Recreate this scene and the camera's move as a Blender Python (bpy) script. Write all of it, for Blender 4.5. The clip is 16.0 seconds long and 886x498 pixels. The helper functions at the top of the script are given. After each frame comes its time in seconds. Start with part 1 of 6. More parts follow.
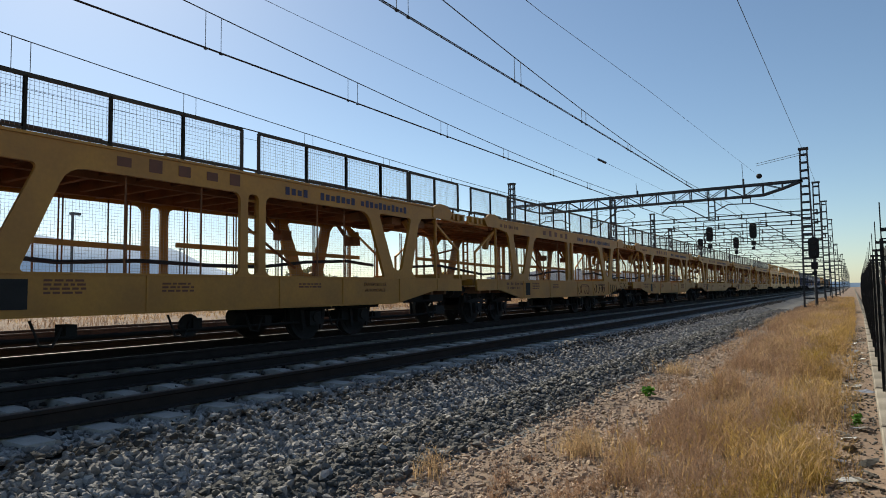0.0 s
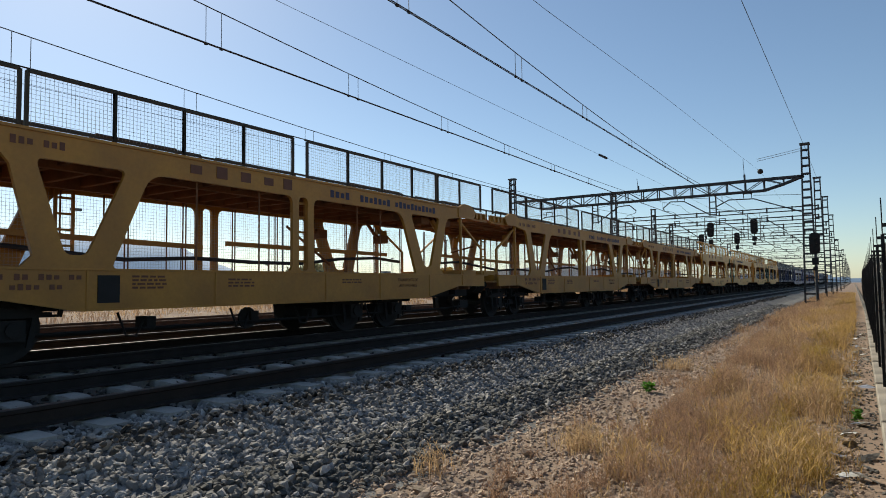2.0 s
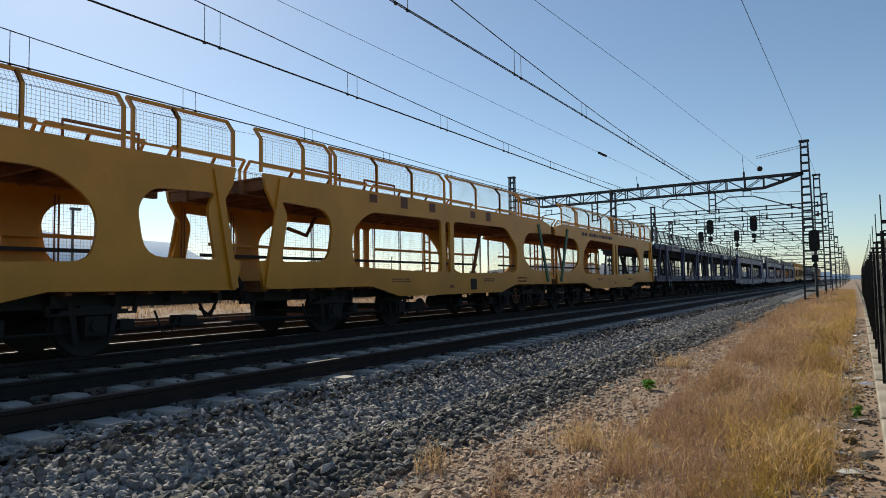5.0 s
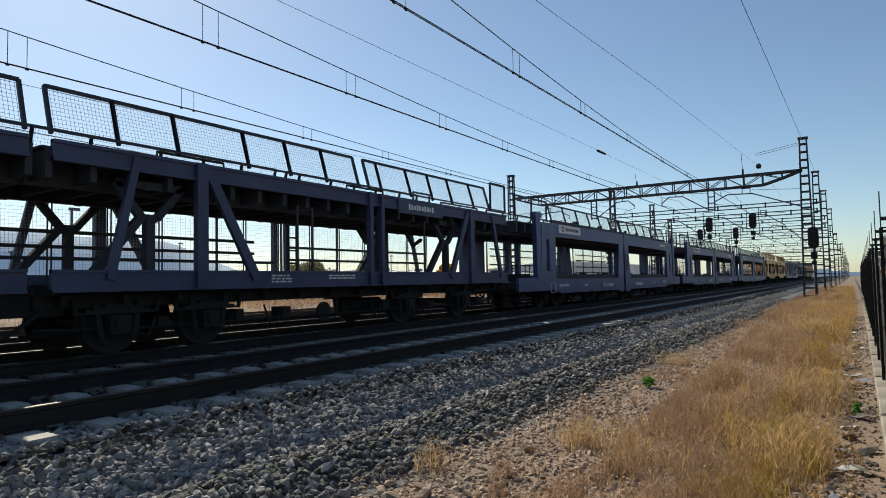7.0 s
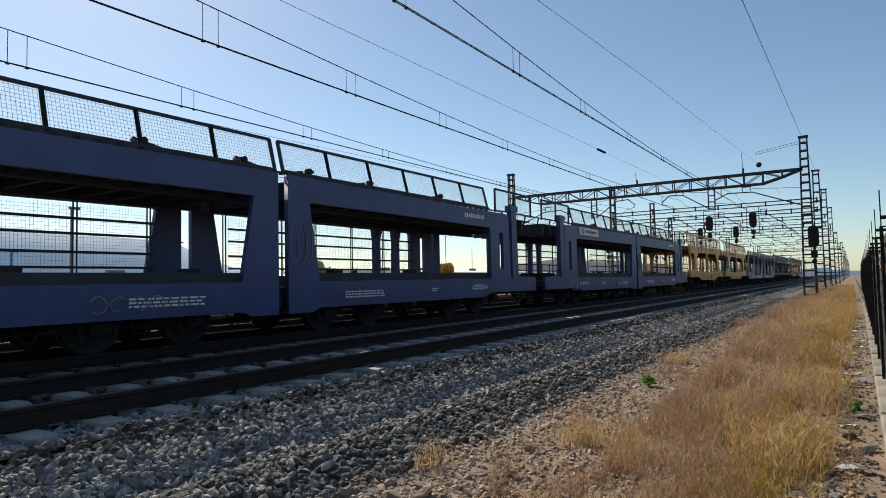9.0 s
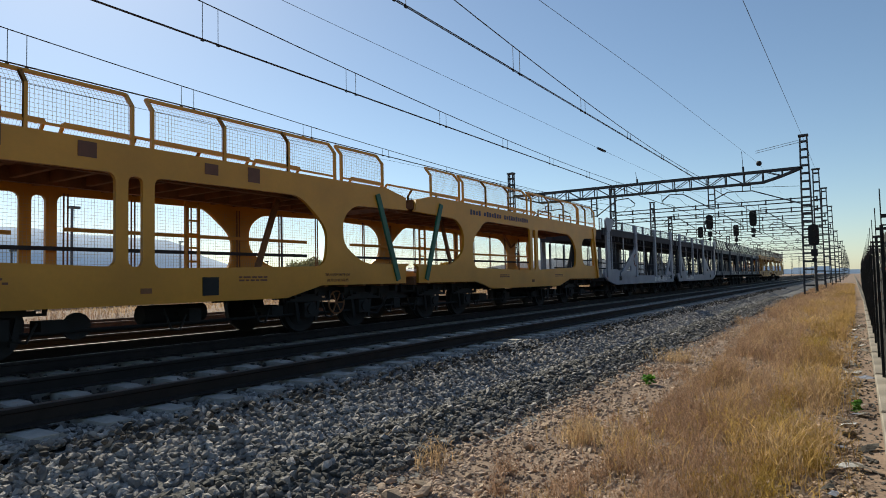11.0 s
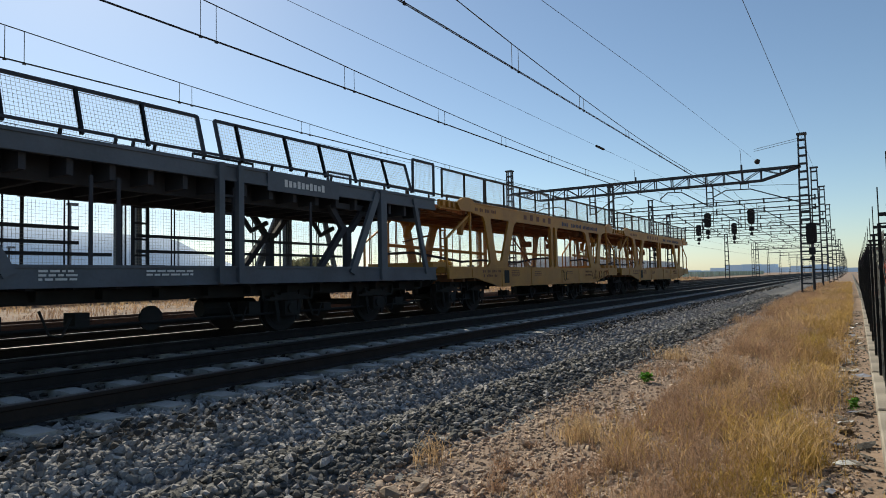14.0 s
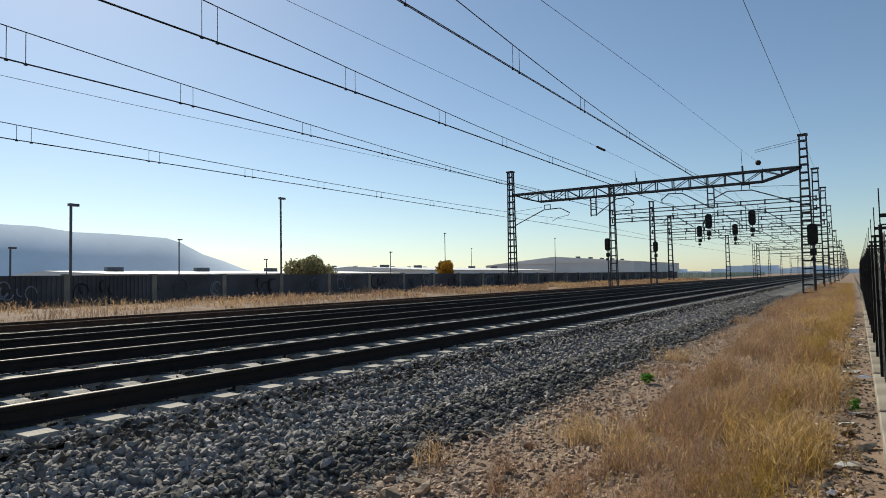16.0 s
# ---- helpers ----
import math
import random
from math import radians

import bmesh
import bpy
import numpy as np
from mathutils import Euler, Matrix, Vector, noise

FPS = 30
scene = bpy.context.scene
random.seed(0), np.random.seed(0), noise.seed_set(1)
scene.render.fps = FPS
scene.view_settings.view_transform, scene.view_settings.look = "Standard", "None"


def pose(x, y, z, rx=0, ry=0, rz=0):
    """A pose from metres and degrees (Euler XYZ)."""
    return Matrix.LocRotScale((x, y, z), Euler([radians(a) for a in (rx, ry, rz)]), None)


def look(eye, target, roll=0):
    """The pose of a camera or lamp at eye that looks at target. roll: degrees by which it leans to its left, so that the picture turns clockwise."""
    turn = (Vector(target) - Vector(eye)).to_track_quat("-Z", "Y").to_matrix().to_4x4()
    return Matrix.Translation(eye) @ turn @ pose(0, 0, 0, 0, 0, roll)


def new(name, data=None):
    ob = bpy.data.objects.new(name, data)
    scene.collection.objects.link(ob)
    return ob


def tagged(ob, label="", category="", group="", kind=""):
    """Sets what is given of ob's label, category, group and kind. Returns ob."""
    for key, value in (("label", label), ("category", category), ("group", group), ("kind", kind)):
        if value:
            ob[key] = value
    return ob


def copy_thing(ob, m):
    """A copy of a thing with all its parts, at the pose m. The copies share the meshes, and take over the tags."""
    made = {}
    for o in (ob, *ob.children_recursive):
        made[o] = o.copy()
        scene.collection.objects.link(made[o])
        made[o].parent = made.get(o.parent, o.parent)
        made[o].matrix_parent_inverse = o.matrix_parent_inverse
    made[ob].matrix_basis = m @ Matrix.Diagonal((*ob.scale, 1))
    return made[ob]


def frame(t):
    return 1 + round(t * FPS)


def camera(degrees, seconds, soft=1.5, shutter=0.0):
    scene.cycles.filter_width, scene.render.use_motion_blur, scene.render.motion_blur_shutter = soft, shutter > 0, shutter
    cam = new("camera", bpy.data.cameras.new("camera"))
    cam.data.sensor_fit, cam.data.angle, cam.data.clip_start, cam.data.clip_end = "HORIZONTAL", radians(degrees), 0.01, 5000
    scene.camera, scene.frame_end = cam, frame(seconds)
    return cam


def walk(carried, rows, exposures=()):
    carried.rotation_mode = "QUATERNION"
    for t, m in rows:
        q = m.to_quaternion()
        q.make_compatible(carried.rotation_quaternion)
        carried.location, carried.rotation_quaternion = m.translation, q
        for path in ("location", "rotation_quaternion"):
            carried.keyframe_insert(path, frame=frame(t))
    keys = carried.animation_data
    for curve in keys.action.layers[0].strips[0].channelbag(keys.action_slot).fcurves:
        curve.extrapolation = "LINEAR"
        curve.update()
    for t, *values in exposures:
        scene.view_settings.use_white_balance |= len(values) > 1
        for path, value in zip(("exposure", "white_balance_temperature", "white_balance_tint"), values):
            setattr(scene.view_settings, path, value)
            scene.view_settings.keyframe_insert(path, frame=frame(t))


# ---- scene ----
# World: x to the right of the line, y along the rails, z up; rail tops lie at z = 0.
cam = camera(69.77, 16.0, soft=0.95)
EYE = Vector((0.0, 0.0, 0.947))
# seconds, turn to the left of the rails, tilt, lean (degrees)
CAM_ROWS = [
    (0.0, 32.739, 3.772, -0.772),
    (0.5, 32.810, 3.672, -0.889),
    (1.0, 32.777, 3.578, -0.987),
    (1.5, 32.759, 3.513, -1.014),
    (2.0, 32.814, 3.372, -0.780),
    (2.5, 32.814, 3.309, -0.789),
    (3.0, 32.752, 3.285, -0.834),
    (3.5, 32.779, 3.196, -0.866),
    (4.0, 32.750, 3.273, -0.964),
    (6.5, 32.825, 3.069, -1.019),
    (7.0, 32.727, 3.099, -1.229),
    (7.5, 32.706, 3.142, -1.210),
    (8.0, 32.722, 3.122, -1.276),
    (8.5, 32.724, 3.061, -1.163),
    (9.0, 32.743, 2.995, -1.246),
    (11.5, 32.753, 2.836, -1.322),
    (12.0, 32.669, 2.671, -1.304),
    (12.5, 32.592, 2.659, -1.290),
    (13.0, 32.527, 2.655, -1.284),
    (13.5, 32.578, 2.675, -1.313),
    (14.0, 32.609, 2.682, -1.201),
    (14.5, 32.693, 2.741, -1.184),
    (15.0, 32.663, 2.688, -1.172),
    (15.5, 32.667, 2.737, -1.194),
    (16.0, 32.682, 2.760, -1.160),
]


def cam_pose(yaw, tilt, lean):
    a, b = radians(yaw), radians(tilt)
    way = Vector((-math.sin(a) * math.cos(b), math.cos(a) * math.cos(b), math.sin(b)))
    return look(EYE, EYE + way, lean)


walk(cam, [(t, cam_pose(a, b, c)) for t, a, b, c in CAM_ROWS], exposures=((0.0, 0.2, 6900, 4.0), (15.3, 0.2, 6900, 4.0), (16.0, 0.04, 6900, 4.0)))

# ---- light ----
SUN_AZ = 66.0      # degrees to the left of the rails
SUN_EL = 40.0
world = bpy.data.worlds.new("sky")
scene.world = world
world.use_nodes = True
wn = world.node_tree.nodes
sky = wn.new("ShaderNodeTexSky")
sky.sky_type = "NISHITA"
sky.sun_disc = False
sky.sun_elevation = radians(SUN_EL)
sky.sun_rotation = radians(-SUN_AZ)
sky.air_density, sky.dust_density, sky.ozone_density = 0.9, 0.4, 3.2
wn["Background"].inputs["Strength"].default_value = 0.108
world.node_tree.links.new(sky.outputs[0], wn["Background"].inputs["Color"])
sun_data = bpy.data.lights.new("sun", "SUN")
sun_data.energy, sun_data.angle, sun_data.color = 4.9, radians(0.55), (1.0, 0.93, 0.82)
sun = new("sun", sun_data)
_a, _e = radians(SUN_AZ), radians(SUN_EL)
sun_way = Vector((-math.sin(_a) * math.cos(_e), math.cos(_a) * math.cos(_e), math.sin(_e)))
sun.matrix_world = look(sun_way * 60, (0, 0, 0))

# ---- materials ----
def material(name, colour, rough=0.7, metal=0.0, var=0.25, scale=3.0, fine=40.0, bump=0.15, tint=None, spread=0.0, spec=0.5, translucent=0.0):
    """Base colour broken up at two scales, with a fine relief; spread varies it from piece to piece."""
    m = bpy.data.materials.new(name)
    m.use_nodes = True
    n, l = m.node_tree.nodes, m.node_tree.links
    b = n["Principled BSDF"]
    b.inputs["Roughness"].default_value, b.inputs["Metallic"].default_value = rough, metal
    b.inputs["Specular IOR Level"].default_value = spec
    co = n.new("ShaderNodeTexCoord")
    big, small = n.new("ShaderNodeTexNoise"), n.new("ShaderNodeTexNoise")
    big.inputs["Scale"].default_value, small.inputs["Scale"].default_value = scale, fine
    big.inputs["Detail"].default_value, small.inputs["Detail"].default_value = 5, 4
    for t in (big, small):
        l.new(co.outputs["Object"], t.inputs["Vector"])
    ramp = n.new("ShaderNodeMapRange")
    ramp.inputs["From Min"].default_value, ramp.inputs["From Max"].default_value = 0.35, 0.65
    l.new(big.outputs["Fac"], ramp.inputs["Value"])
    mix = n.new("ShaderNodeMix")
    mix.data_type = "RGBA"
    other = tint or tuple(c * (1 - var) for c in colour)
    mix.inputs["A"].default_value, mix.inputs["B"].default_value = (*colour, 1), (*other, 1)
    l.new(ramp.outputs["Result"], mix.inputs["Factor"])
    mix2 = n.new("ShaderNodeMix")
    mix2.data_type, mix2.blend_type = "RGBA", "MULTIPLY"
    mix2.inputs["Factor"].default_value = var
    l.new(mix.outputs["Result"], mix2.inputs["A"])
    l.new(small.outputs["Fac"], mix2.inputs["B"])
    last = mix2.outputs["Result"]
    if spread:
        geo, info = n.new("ShaderNodeNewGeometry"), n.new("ShaderNodeObjectInfo")
        add = n.new("ShaderNodeMath")
        l.new(geo.outputs["Random Per Island"], add.inputs[0])
        l.new(info.outputs["Random"], add.inputs[1])
        fr = n.new("ShaderNodeMath")
        fr.operation = "FRACT"
        l.new(add.outputs[0], fr.inputs[0])
        mr = n.new("ShaderNodeMapRange")
        mr.inputs["To Min"].default_value, mr.inputs["To Max"].default_value = 1 - spread, 1 + spread
        l.new(fr.outputs[0], mr.inputs["Value"])
        hsv = n.new("ShaderNodeHueSaturation")
        l.new(mr.outputs["Result"], hsv.inputs["Value"])
        l.new(last, hsv.inputs["Color"])
        last = hsv.outputs["Color"]
    l.new(last, b.inputs["Base Color"])
    if bump:
        bp = n.new("ShaderNodeBump")
        bp.inputs["Strength"].default_value, bp.inputs["Distance"].default_value = bump, 0.02
        l.new(small.outputs["Fac"], bp.inputs["Height"])
        l.new(bp.outputs["Normal"], b.inputs["Normal"])
    if translucent:
        tr, ms = n.new("ShaderNodeBsdfTranslucent"), n.new("ShaderNodeMixShader")
        l.new(last, tr.inputs["Color"])
        ms.inputs["Fac"].default_value = translucent
        l.new(b.outputs[0], ms.inputs[1])
        l.new(tr.outputs[0], ms.inputs[2])
        l.new(ms.outputs[0], n["Material Output"].inputs["Surface"])
    return m


M_SOIL = material("dry_gravel_soil", (0.32, 0.225, 0.16), 0.95, var=0.45, scale=0.8, fine=30, bump=0.6, tint=(0.22, 0.15, 0.105))
M_BALLAST = material("ballast_bed", (0.20, 0.195, 0.19), 0.95, var=0.6, scale=1.2, fine=22, bump=1.0, tint=(0.14, 0.135, 0.13))
M_TRACKBED = material("dark_track_bed", (0.036, 0.032, 0.029), 0.95, var=0.5, scale=1.5, fine=25, bump=1.0)
M_STONE = material("grey_limestone", (0.355, 0.33, 0.305), 0.85, var=0.35, scale=5, fine=60, bump=0.3, tint=(0.27, 0.25, 0.232), spread=0.45)
M_STONE_DARK = material("weathered_stone", (0.155, 0.145, 0.13), 0.9, var=0.35, scale=5, fine=60, bump=0.3, spread=0.5)
M_STONE_TRACK = material("dark_track_stone", (0.085, 0.076, 0.066), 0.9, var=0.35, scale=5, fine=60, bump=0.3, spread=0.5)
M_STONE_WARM = material("ochre_stone", (0.52, 0.38, 0.28), 0.85, var=0.35, scale=6, fine=60, bump=0.3, tint=(0.30, 0.22, 0.15), spread=0.35)
M_RUST = material("rusty_rail_steel", (0.034, 0.025, 0.02), 0.8, 0.3, var=0.4, scale=4, fine=60, bump=0.2)
M_SIDING = material("brown_rusted_rail", (0.11, 0.055, 0.035), 0.85, 0.1, var=0.4, scale=4, fine=60, bump=0.2)
M_SHINE = material("polished_rail_head", (0.12, 0.108, 0.098), 0.55, 1.0, var=0.15, scale=2, fine=30, bump=0.03)
M_SLEEPER = material("sleeper_concrete", (0.46, 0.43, 0.385), 0.85, var=0.35, scale=3, fine=50, bump=0.25, spread=0.12)
M_YELLOW = material("ochre_yellow_paint", (0.51, 0.235, 0.033), 0.5, var=0.28, scale=1.2, fine=18, bump=0.05, tint=(0.39, 0.175, 0.03))
M_YELLOW2 = material("fresh_yellow_paint", (0.64, 0.275, 0.018), 0.42, var=0.18, scale=1.0, fine=16, bump=0.04)
M_DECK = material("rusty_deck_steel", (0.30, 0.125, 0.05), 0.8, var=0.4, scale=2, fine=30, bump=0.2)
M_BLUE = material("blue_wagon_paint", (0.04, 0.068, 0.20), 0.45, var=0.25, scale=1.2, fine=20, bump=0.05)
M_NAVY = material("dark_blue_wagon_paint", (0.05, 0.062, 0.13), 0.55, var=0.3, scale=1.2, fine=20, bump=0.05)
M_GREY = material("grey_blue_wagon_paint", (0.30, 0.32, 0.38), 0.5, var=0.25, scale=1.3, fine=20, bump=0.05)
M_SLATE = material("slate_grey_wagon_paint", (0.11, 0.125, 0.15), 0.55, var=0.3, scale=1.3, fine=20, bump=0.05)
M_DARKDECK = material("dark_deck_steel", (0.045, 0.045, 0.055), 0.8, var=0.3, scale=2, fine=30, bump=0.15)
M_BLACK = material("grimy_black_steel", (0.022, 0.02, 0.018), 0.75, 0.2, var=0.3, scale=4, fine=40, bump=0.1)
M_MESH = material("galvanised_mesh_wire", (0.42, 0.41, 0.39), 0.6, 0.4, var=0.2, scale=5, fine=50, bump=0)
M_MESH_Y = material("yellow_mesh_wire", (0.45, 0.30, 0.12), 0.6, 0.0, var=0.2, scale=5, fine=50, bump=0)
M_MAST = material("galvanised_mast_steel", (0.075, 0.078, 0.082), 0.7, 0.3, var=0.3, scale=2, fine=40, bump=0.1)
M_WIRE = material("weathered_copper_wire", (0.05, 0.045, 0.04), 0.6, 0.6, var=0.2, scale=2, fine=40, bump=0)
M_WHITE = material("white_lettering", (0.75, 0.75, 0.73), 0.6, var=0.15, scale=6, fine=60, bump=0)
M_INK = material("dark_blue_lettering", (0.035, 0.03, 0.08), 0.6, var=0.2, scale=6, fine=60, bump=0)
M_BROWN_INK = material("red_brown_lettering", (0.16, 0.055, 0.025), 0.6, var=0.2, scale=6, fine=60, bump=0)
M_GREEN = material("green_painted_bar", (0.015, 0.13, 0.075), 0.5, var=0.3, scale=3, fine=40, bump=0.05)
M_WALL = material("dark_concrete_wall", (0.13, 0.13, 0.14), 0.9, var=0.4, scale=0.6, fine=20, bump=0.3)
M_CONCRETE = material("pale_concrete", (0.34, 0.30, 0.245), 0.9, var=0.3, scale=2, fine=40, bump=0.3, spread=0.15)
M_GRASS = material("dry_grass", (0.54, 0.36, 0.12), 0.8, var=0.3, scale=0.5, fine=8, bump=0, tint=(0.42, 0.27, 0.13), spread=0.4, translucent=0.5)
M_GRASS_PALE = material("pale_dry_stalks", (0.60, 0.43, 0.24), 0.8, var=0.3, scale=0.5, fine=8, bump=0, tint=(0.44, 0.28, 0.16), spread=0.4, translucent=0.5)
M_GRASS_BROWN = material("brown_dry_weeds", (0.50, 0.33, 0.21), 0.85, var=0.3, scale=0.5, fine=8, bump=0, tint=(0.38, 0.24, 0.16), spread=0.45, translucent=0.35)
M_GRASS_OLIVE = material("olive_gold_weeds", (0.47, 0.33, 0.075), 0.8, var=0.35, scale=1.4, fine=9, bump=0, tint=(0.36, 0.22, 0.08), spread=0.45, translucent=0.45)
M_LEAF = material("green_weed_leaf", (0.13, 0.34, 0.03), 0.6, var=0.3, scale=9, fine=60, bump=0.1, spread=0.3, translucent=0.35)
M_HILL = material("hill_painted_haze", (0.45, 0.52, 0.62), 1.0, var=0.15, scale=0.004, fine=0.03, bump=0)
_hill = M_HILL.node_tree.nodes["Principled BSDF"]   # distance haze is put in as pale blue colour plus a faint glow
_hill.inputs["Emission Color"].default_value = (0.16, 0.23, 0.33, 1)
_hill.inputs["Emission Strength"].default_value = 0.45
M_SHED = material("pale_shed_cladding", (0.8, 0.8, 0.8), 0.7, var=0.12, scale=0.1, fine=2, bump=0.05)
M_SHEDROOF = material("white_shed_roof", (0.84, 0.84, 0.83), 0.6, var=0.1, scale=0.1, fine=2, bump=0.05)
M_TREE = material("olive_foliage", (0.33, 0.31, 0.16), 0.8, var=0.3, scale=0.6, fine=6, bump=0, spread=0.45, translucent=0.3)
M_TREE_Y = material("autumn_foliage", (0.55, 0.30, 0.03), 0.8, var=0.3, scale=0.6, fine=6, bump=0, spread=0.4, translucent=0.35)
M_BARK = material("grey_bark", (0.10, 0.08, 0.06), 0.9, var=0.4, scale=3, fine=30, bump=0.5)
M_HEDGE = material("dark_screen_netting", (0.028, 0.03, 0.026), 0.85, var=0.4, scale=2, fine=60, bump=0.3)
M_RED = material("faded_red_container", (0.42, 0.10, 0.06), 0.6, var=0.25, scale=1, fine=20, bump=0.05)


# ---- mesh helpers ----
def finish(name, bm, mat, parent=None, label="", smooth=False):
    me = bpy.data.meshes.new(name)
    bm.to_mesh(me)
    bm.free()
    for m in (mat if isinstance(mat, (list, tuple)) else [mat]):
        me.materials.append(m)
    if smooth:
        for p in me.polygons:
            p.use_smooth = True
    ob = new(name, me)
    if parent:
        ob.parent = parent
    if label:
        ob["label"] = label
    return ob


def part(name, bm, mat, parent, label="", smooth=False):
    return finish(name, bm, mat, parent, label, smooth)


def part_each(name, bm, mat, parent):
    """Each loose piece of bm as a part of its own."""
    bm.verts.index_update()
    left = set(bm.verts)
    while left:
        todo, isle = [min(left, key=lambda v: v.index)], set()
        while todo:
            v = todo.pop()
            if v in isle:
                continue
            isle.add(v)
            todo += [e.other_vert(v) for e in v.link_edges]
        left -= isle
        one = bmesh.new()
        vs = {v: one.verts.new(v.co) for v in sorted(isle, key=lambda v: v.index)}
        for f in dict.fromkeys(f for v in vs for f in v.link_faces):
            one.faces.new([vs[v] for v in f.verts])
        part(name, one, mat, parent)
    bm.free()


def thing(name, label, category, group="", kind="", m=None):
    ob = new(name)
    ob.empty_display_size = 0.3
    if m is not None:
        ob.matrix_basis = m
    return tagged(ob, label, category, group, kind)


def box(bm, x0, x1, y0, y1, z0, z1, mi=0):
    v = [bm.verts.new((x, y, z)) for z in (z0, z1) for y in (y0, y1) for x in (x0, x1)]
    for a in ((0, 2, 3, 1), (4, 5, 7, 6), (0, 1, 5, 4), (2, 6, 7, 3), (0, 4, 6, 2), (1, 3, 7, 5)):
        bm.faces.new([v[i] for i in a]).material_index = mi
    return v


def bar(bm, a, b, w, d=None, up=(0, 0, 1), mi=0):
    """A square bar from a to b, w thick across and d thick along up."""
    a, b = Vector(a), Vector(b)
    d = d or w
    k = (b - a).normalized()
    up = Vector(up)
    if abs(k.dot(up)) > 0.98:
        up = Vector((0, 1, 0)) if abs(k.y) < 0.9 else Vector((1, 0, 0))
    s = k.cross(up).normalized()
    u = s.cross(k)
    v = [bm.verts.new(p + s * i * w / 2 + u * j * d / 2) for p in (a, b) for i, j in ((-1, -1), (1, -1), (1, 1), (-1, 1))]
    for f in ((3, 2, 1, 0), (4, 5, 6, 7), (0, 1, 5, 4), (1, 2, 6, 5), (2, 3, 7, 6), (3, 0, 4, 7)):
        bm.faces.new([v[i] for i in f]).material_index = mi


def rod(bm, pts, r, n=6, mi=0):
    """A round rod along the points."""
    rings = []
    pts = [Vector(p) for p in pts]
    for i, p in enumerate(pts):
        k = (pts[min(i + 1, len(pts) - 1)] - pts[max(i - 1, 0)]).normalized()
        s = k.cross(Vector((0, 0, 1)))
        if s.length < 0.05:
            s = Vector((1, 0, 0))
        s.normalize()
        u = s.cross(k)
        rings.append([bm.verts.new(p + (s * math.cos(t) + u * math.sin(t)) * r) for t in (2 * math.pi * j / n for j in range(n))])
    for a, b in zip(rings, rings[1:]):
        for j in range(n):
            bm.faces.new((a[j], a[(j + 1) % n], b[(j + 1) % n], b[j])).material_index = mi
    if n > 2:
        bm.faces.new(rings[0][::-1]).material_index = mi
        bm.faces.new(rings[-1]).material_index = mi


def disc(bm, c, r, half, axis="x", n=16, mi=0):
    c = Vector(c)
    ring = []
    for s in (-half, half):
        vs = []
        for j in range(n):
            t = 2 * math.pi * j / n
            o = {"x": (s, math.cos(t) * r, math.sin(t) * r), "y": (math.cos(t) * r, s, math.sin(t) * r), "z": (math.cos(t) * r, math.sin(t) * r, s)}[axis]
            vs.append(bm.verts.new(c + Vector(o)))
        ring.append(vs)
    for j in range(n):
        bm.faces.new((ring[0][j], ring[0][(j + 1) % n], ring[1][(j + 1) % n], ring[1][j])).material_index = mi
    bm.faces.new(ring[0][::-1]).material_index = mi
    bm.faces.new(ring[1]).material_index = mi


def fillet(pts, r):
    """The corners of a polygon rounded by r (a number, or one for each corner)."""
    out, n = [], len(pts)
    for i in range(n):
        p, a, b = Vector(pts[i]), Vector(pts[i - 1]), Vector(pts[(i + 1) % n])
        ri = r[i] if isinstance(r, (list, tuple)) else r
        da, db = (a - p), (b - p)
        ri = min(ri, da.length * 0.48, db.length * 0.48)
        p0, p1 = p + da.normalized() * ri, p + db.normalized() * ri
        for k in range(5):
            t = k / 4
            out.append(p0 * (1 - t) ** 2 + p * 2 * t * (1 - t) + p1 * t * t)
    return out


def plate_mesh(name, outline, holes, thick):
    """A plate in the y-z plane with holes, thick along x, as mesh data."""
    cu = bpy.data.curves.new(name, "CURVE")
    cu.dimensions, cu.fill_mode, cu.extrude = "2D", "BOTH", thick / 2
    for poly in (outline, *holes):
        sp = cu.splines.new("POLY")
        sp.points.add(len(poly) - 1)
        for q, p in zip(sp.points, poly):
            q.co = (p[0], p[1], 0, 1)
        sp.use_cyclic_u = True
    ob = new(name, cu)
    me = bpy.data.meshes.new_from_object(ob.evaluated_get(bpy.context.evaluated_depsgraph_get()))
    bpy.data.objects.remove(ob)
    bpy.data.curves.remove(cu)
    # curve (x, y, z) becomes (z, x, y)
    me.transform(Matrix(((0, 0, 1, 0), (1, 0, 0, 0), (0, 1, 0, 0), (0, 0, 0, 1))))
    return me


def text_mesh(body, size, bold=0.0, spacing=1.0, shear=0.0):
    cu = bpy.data.curves.new("lettering", "FONT")
    cu.body, cu.size, cu.offset, cu.space_character, cu.extrude, cu.shear = body, size, bold, spacing, 0.002, shear
    ob = new("lettering", cu)
    me = bpy.data.meshes.new_from_object(ob.evaluated_get(bpy.context.evaluated_depsgraph_get()))
    bpy.data.objects.remove(ob)
    bpy.data.curves.remove(cu)
    return me


def lettering(body, size, y, z, mat, parent, width=None, x=1.49, bold=0.0, spacing=1.0, shear=0.0, name="lettering"):
    """Words on the near side of a wagon; they read along y as seen from +x."""
    me = text_mesh(body, size, bold, spacing, shear)
    xs = [v.co.x for v in me.vertices]
    k = width / (max(xs) - min(xs)) if width else 1.0
    me.transform(Matrix(((0, 0, 1, x), (k, 0, 0, y), (0, 1, 0, z), (0, 0, 0, 1))))
    me.materials.append(mat)
    ob = new(name, me)
    ob.parent = parent
    return ob

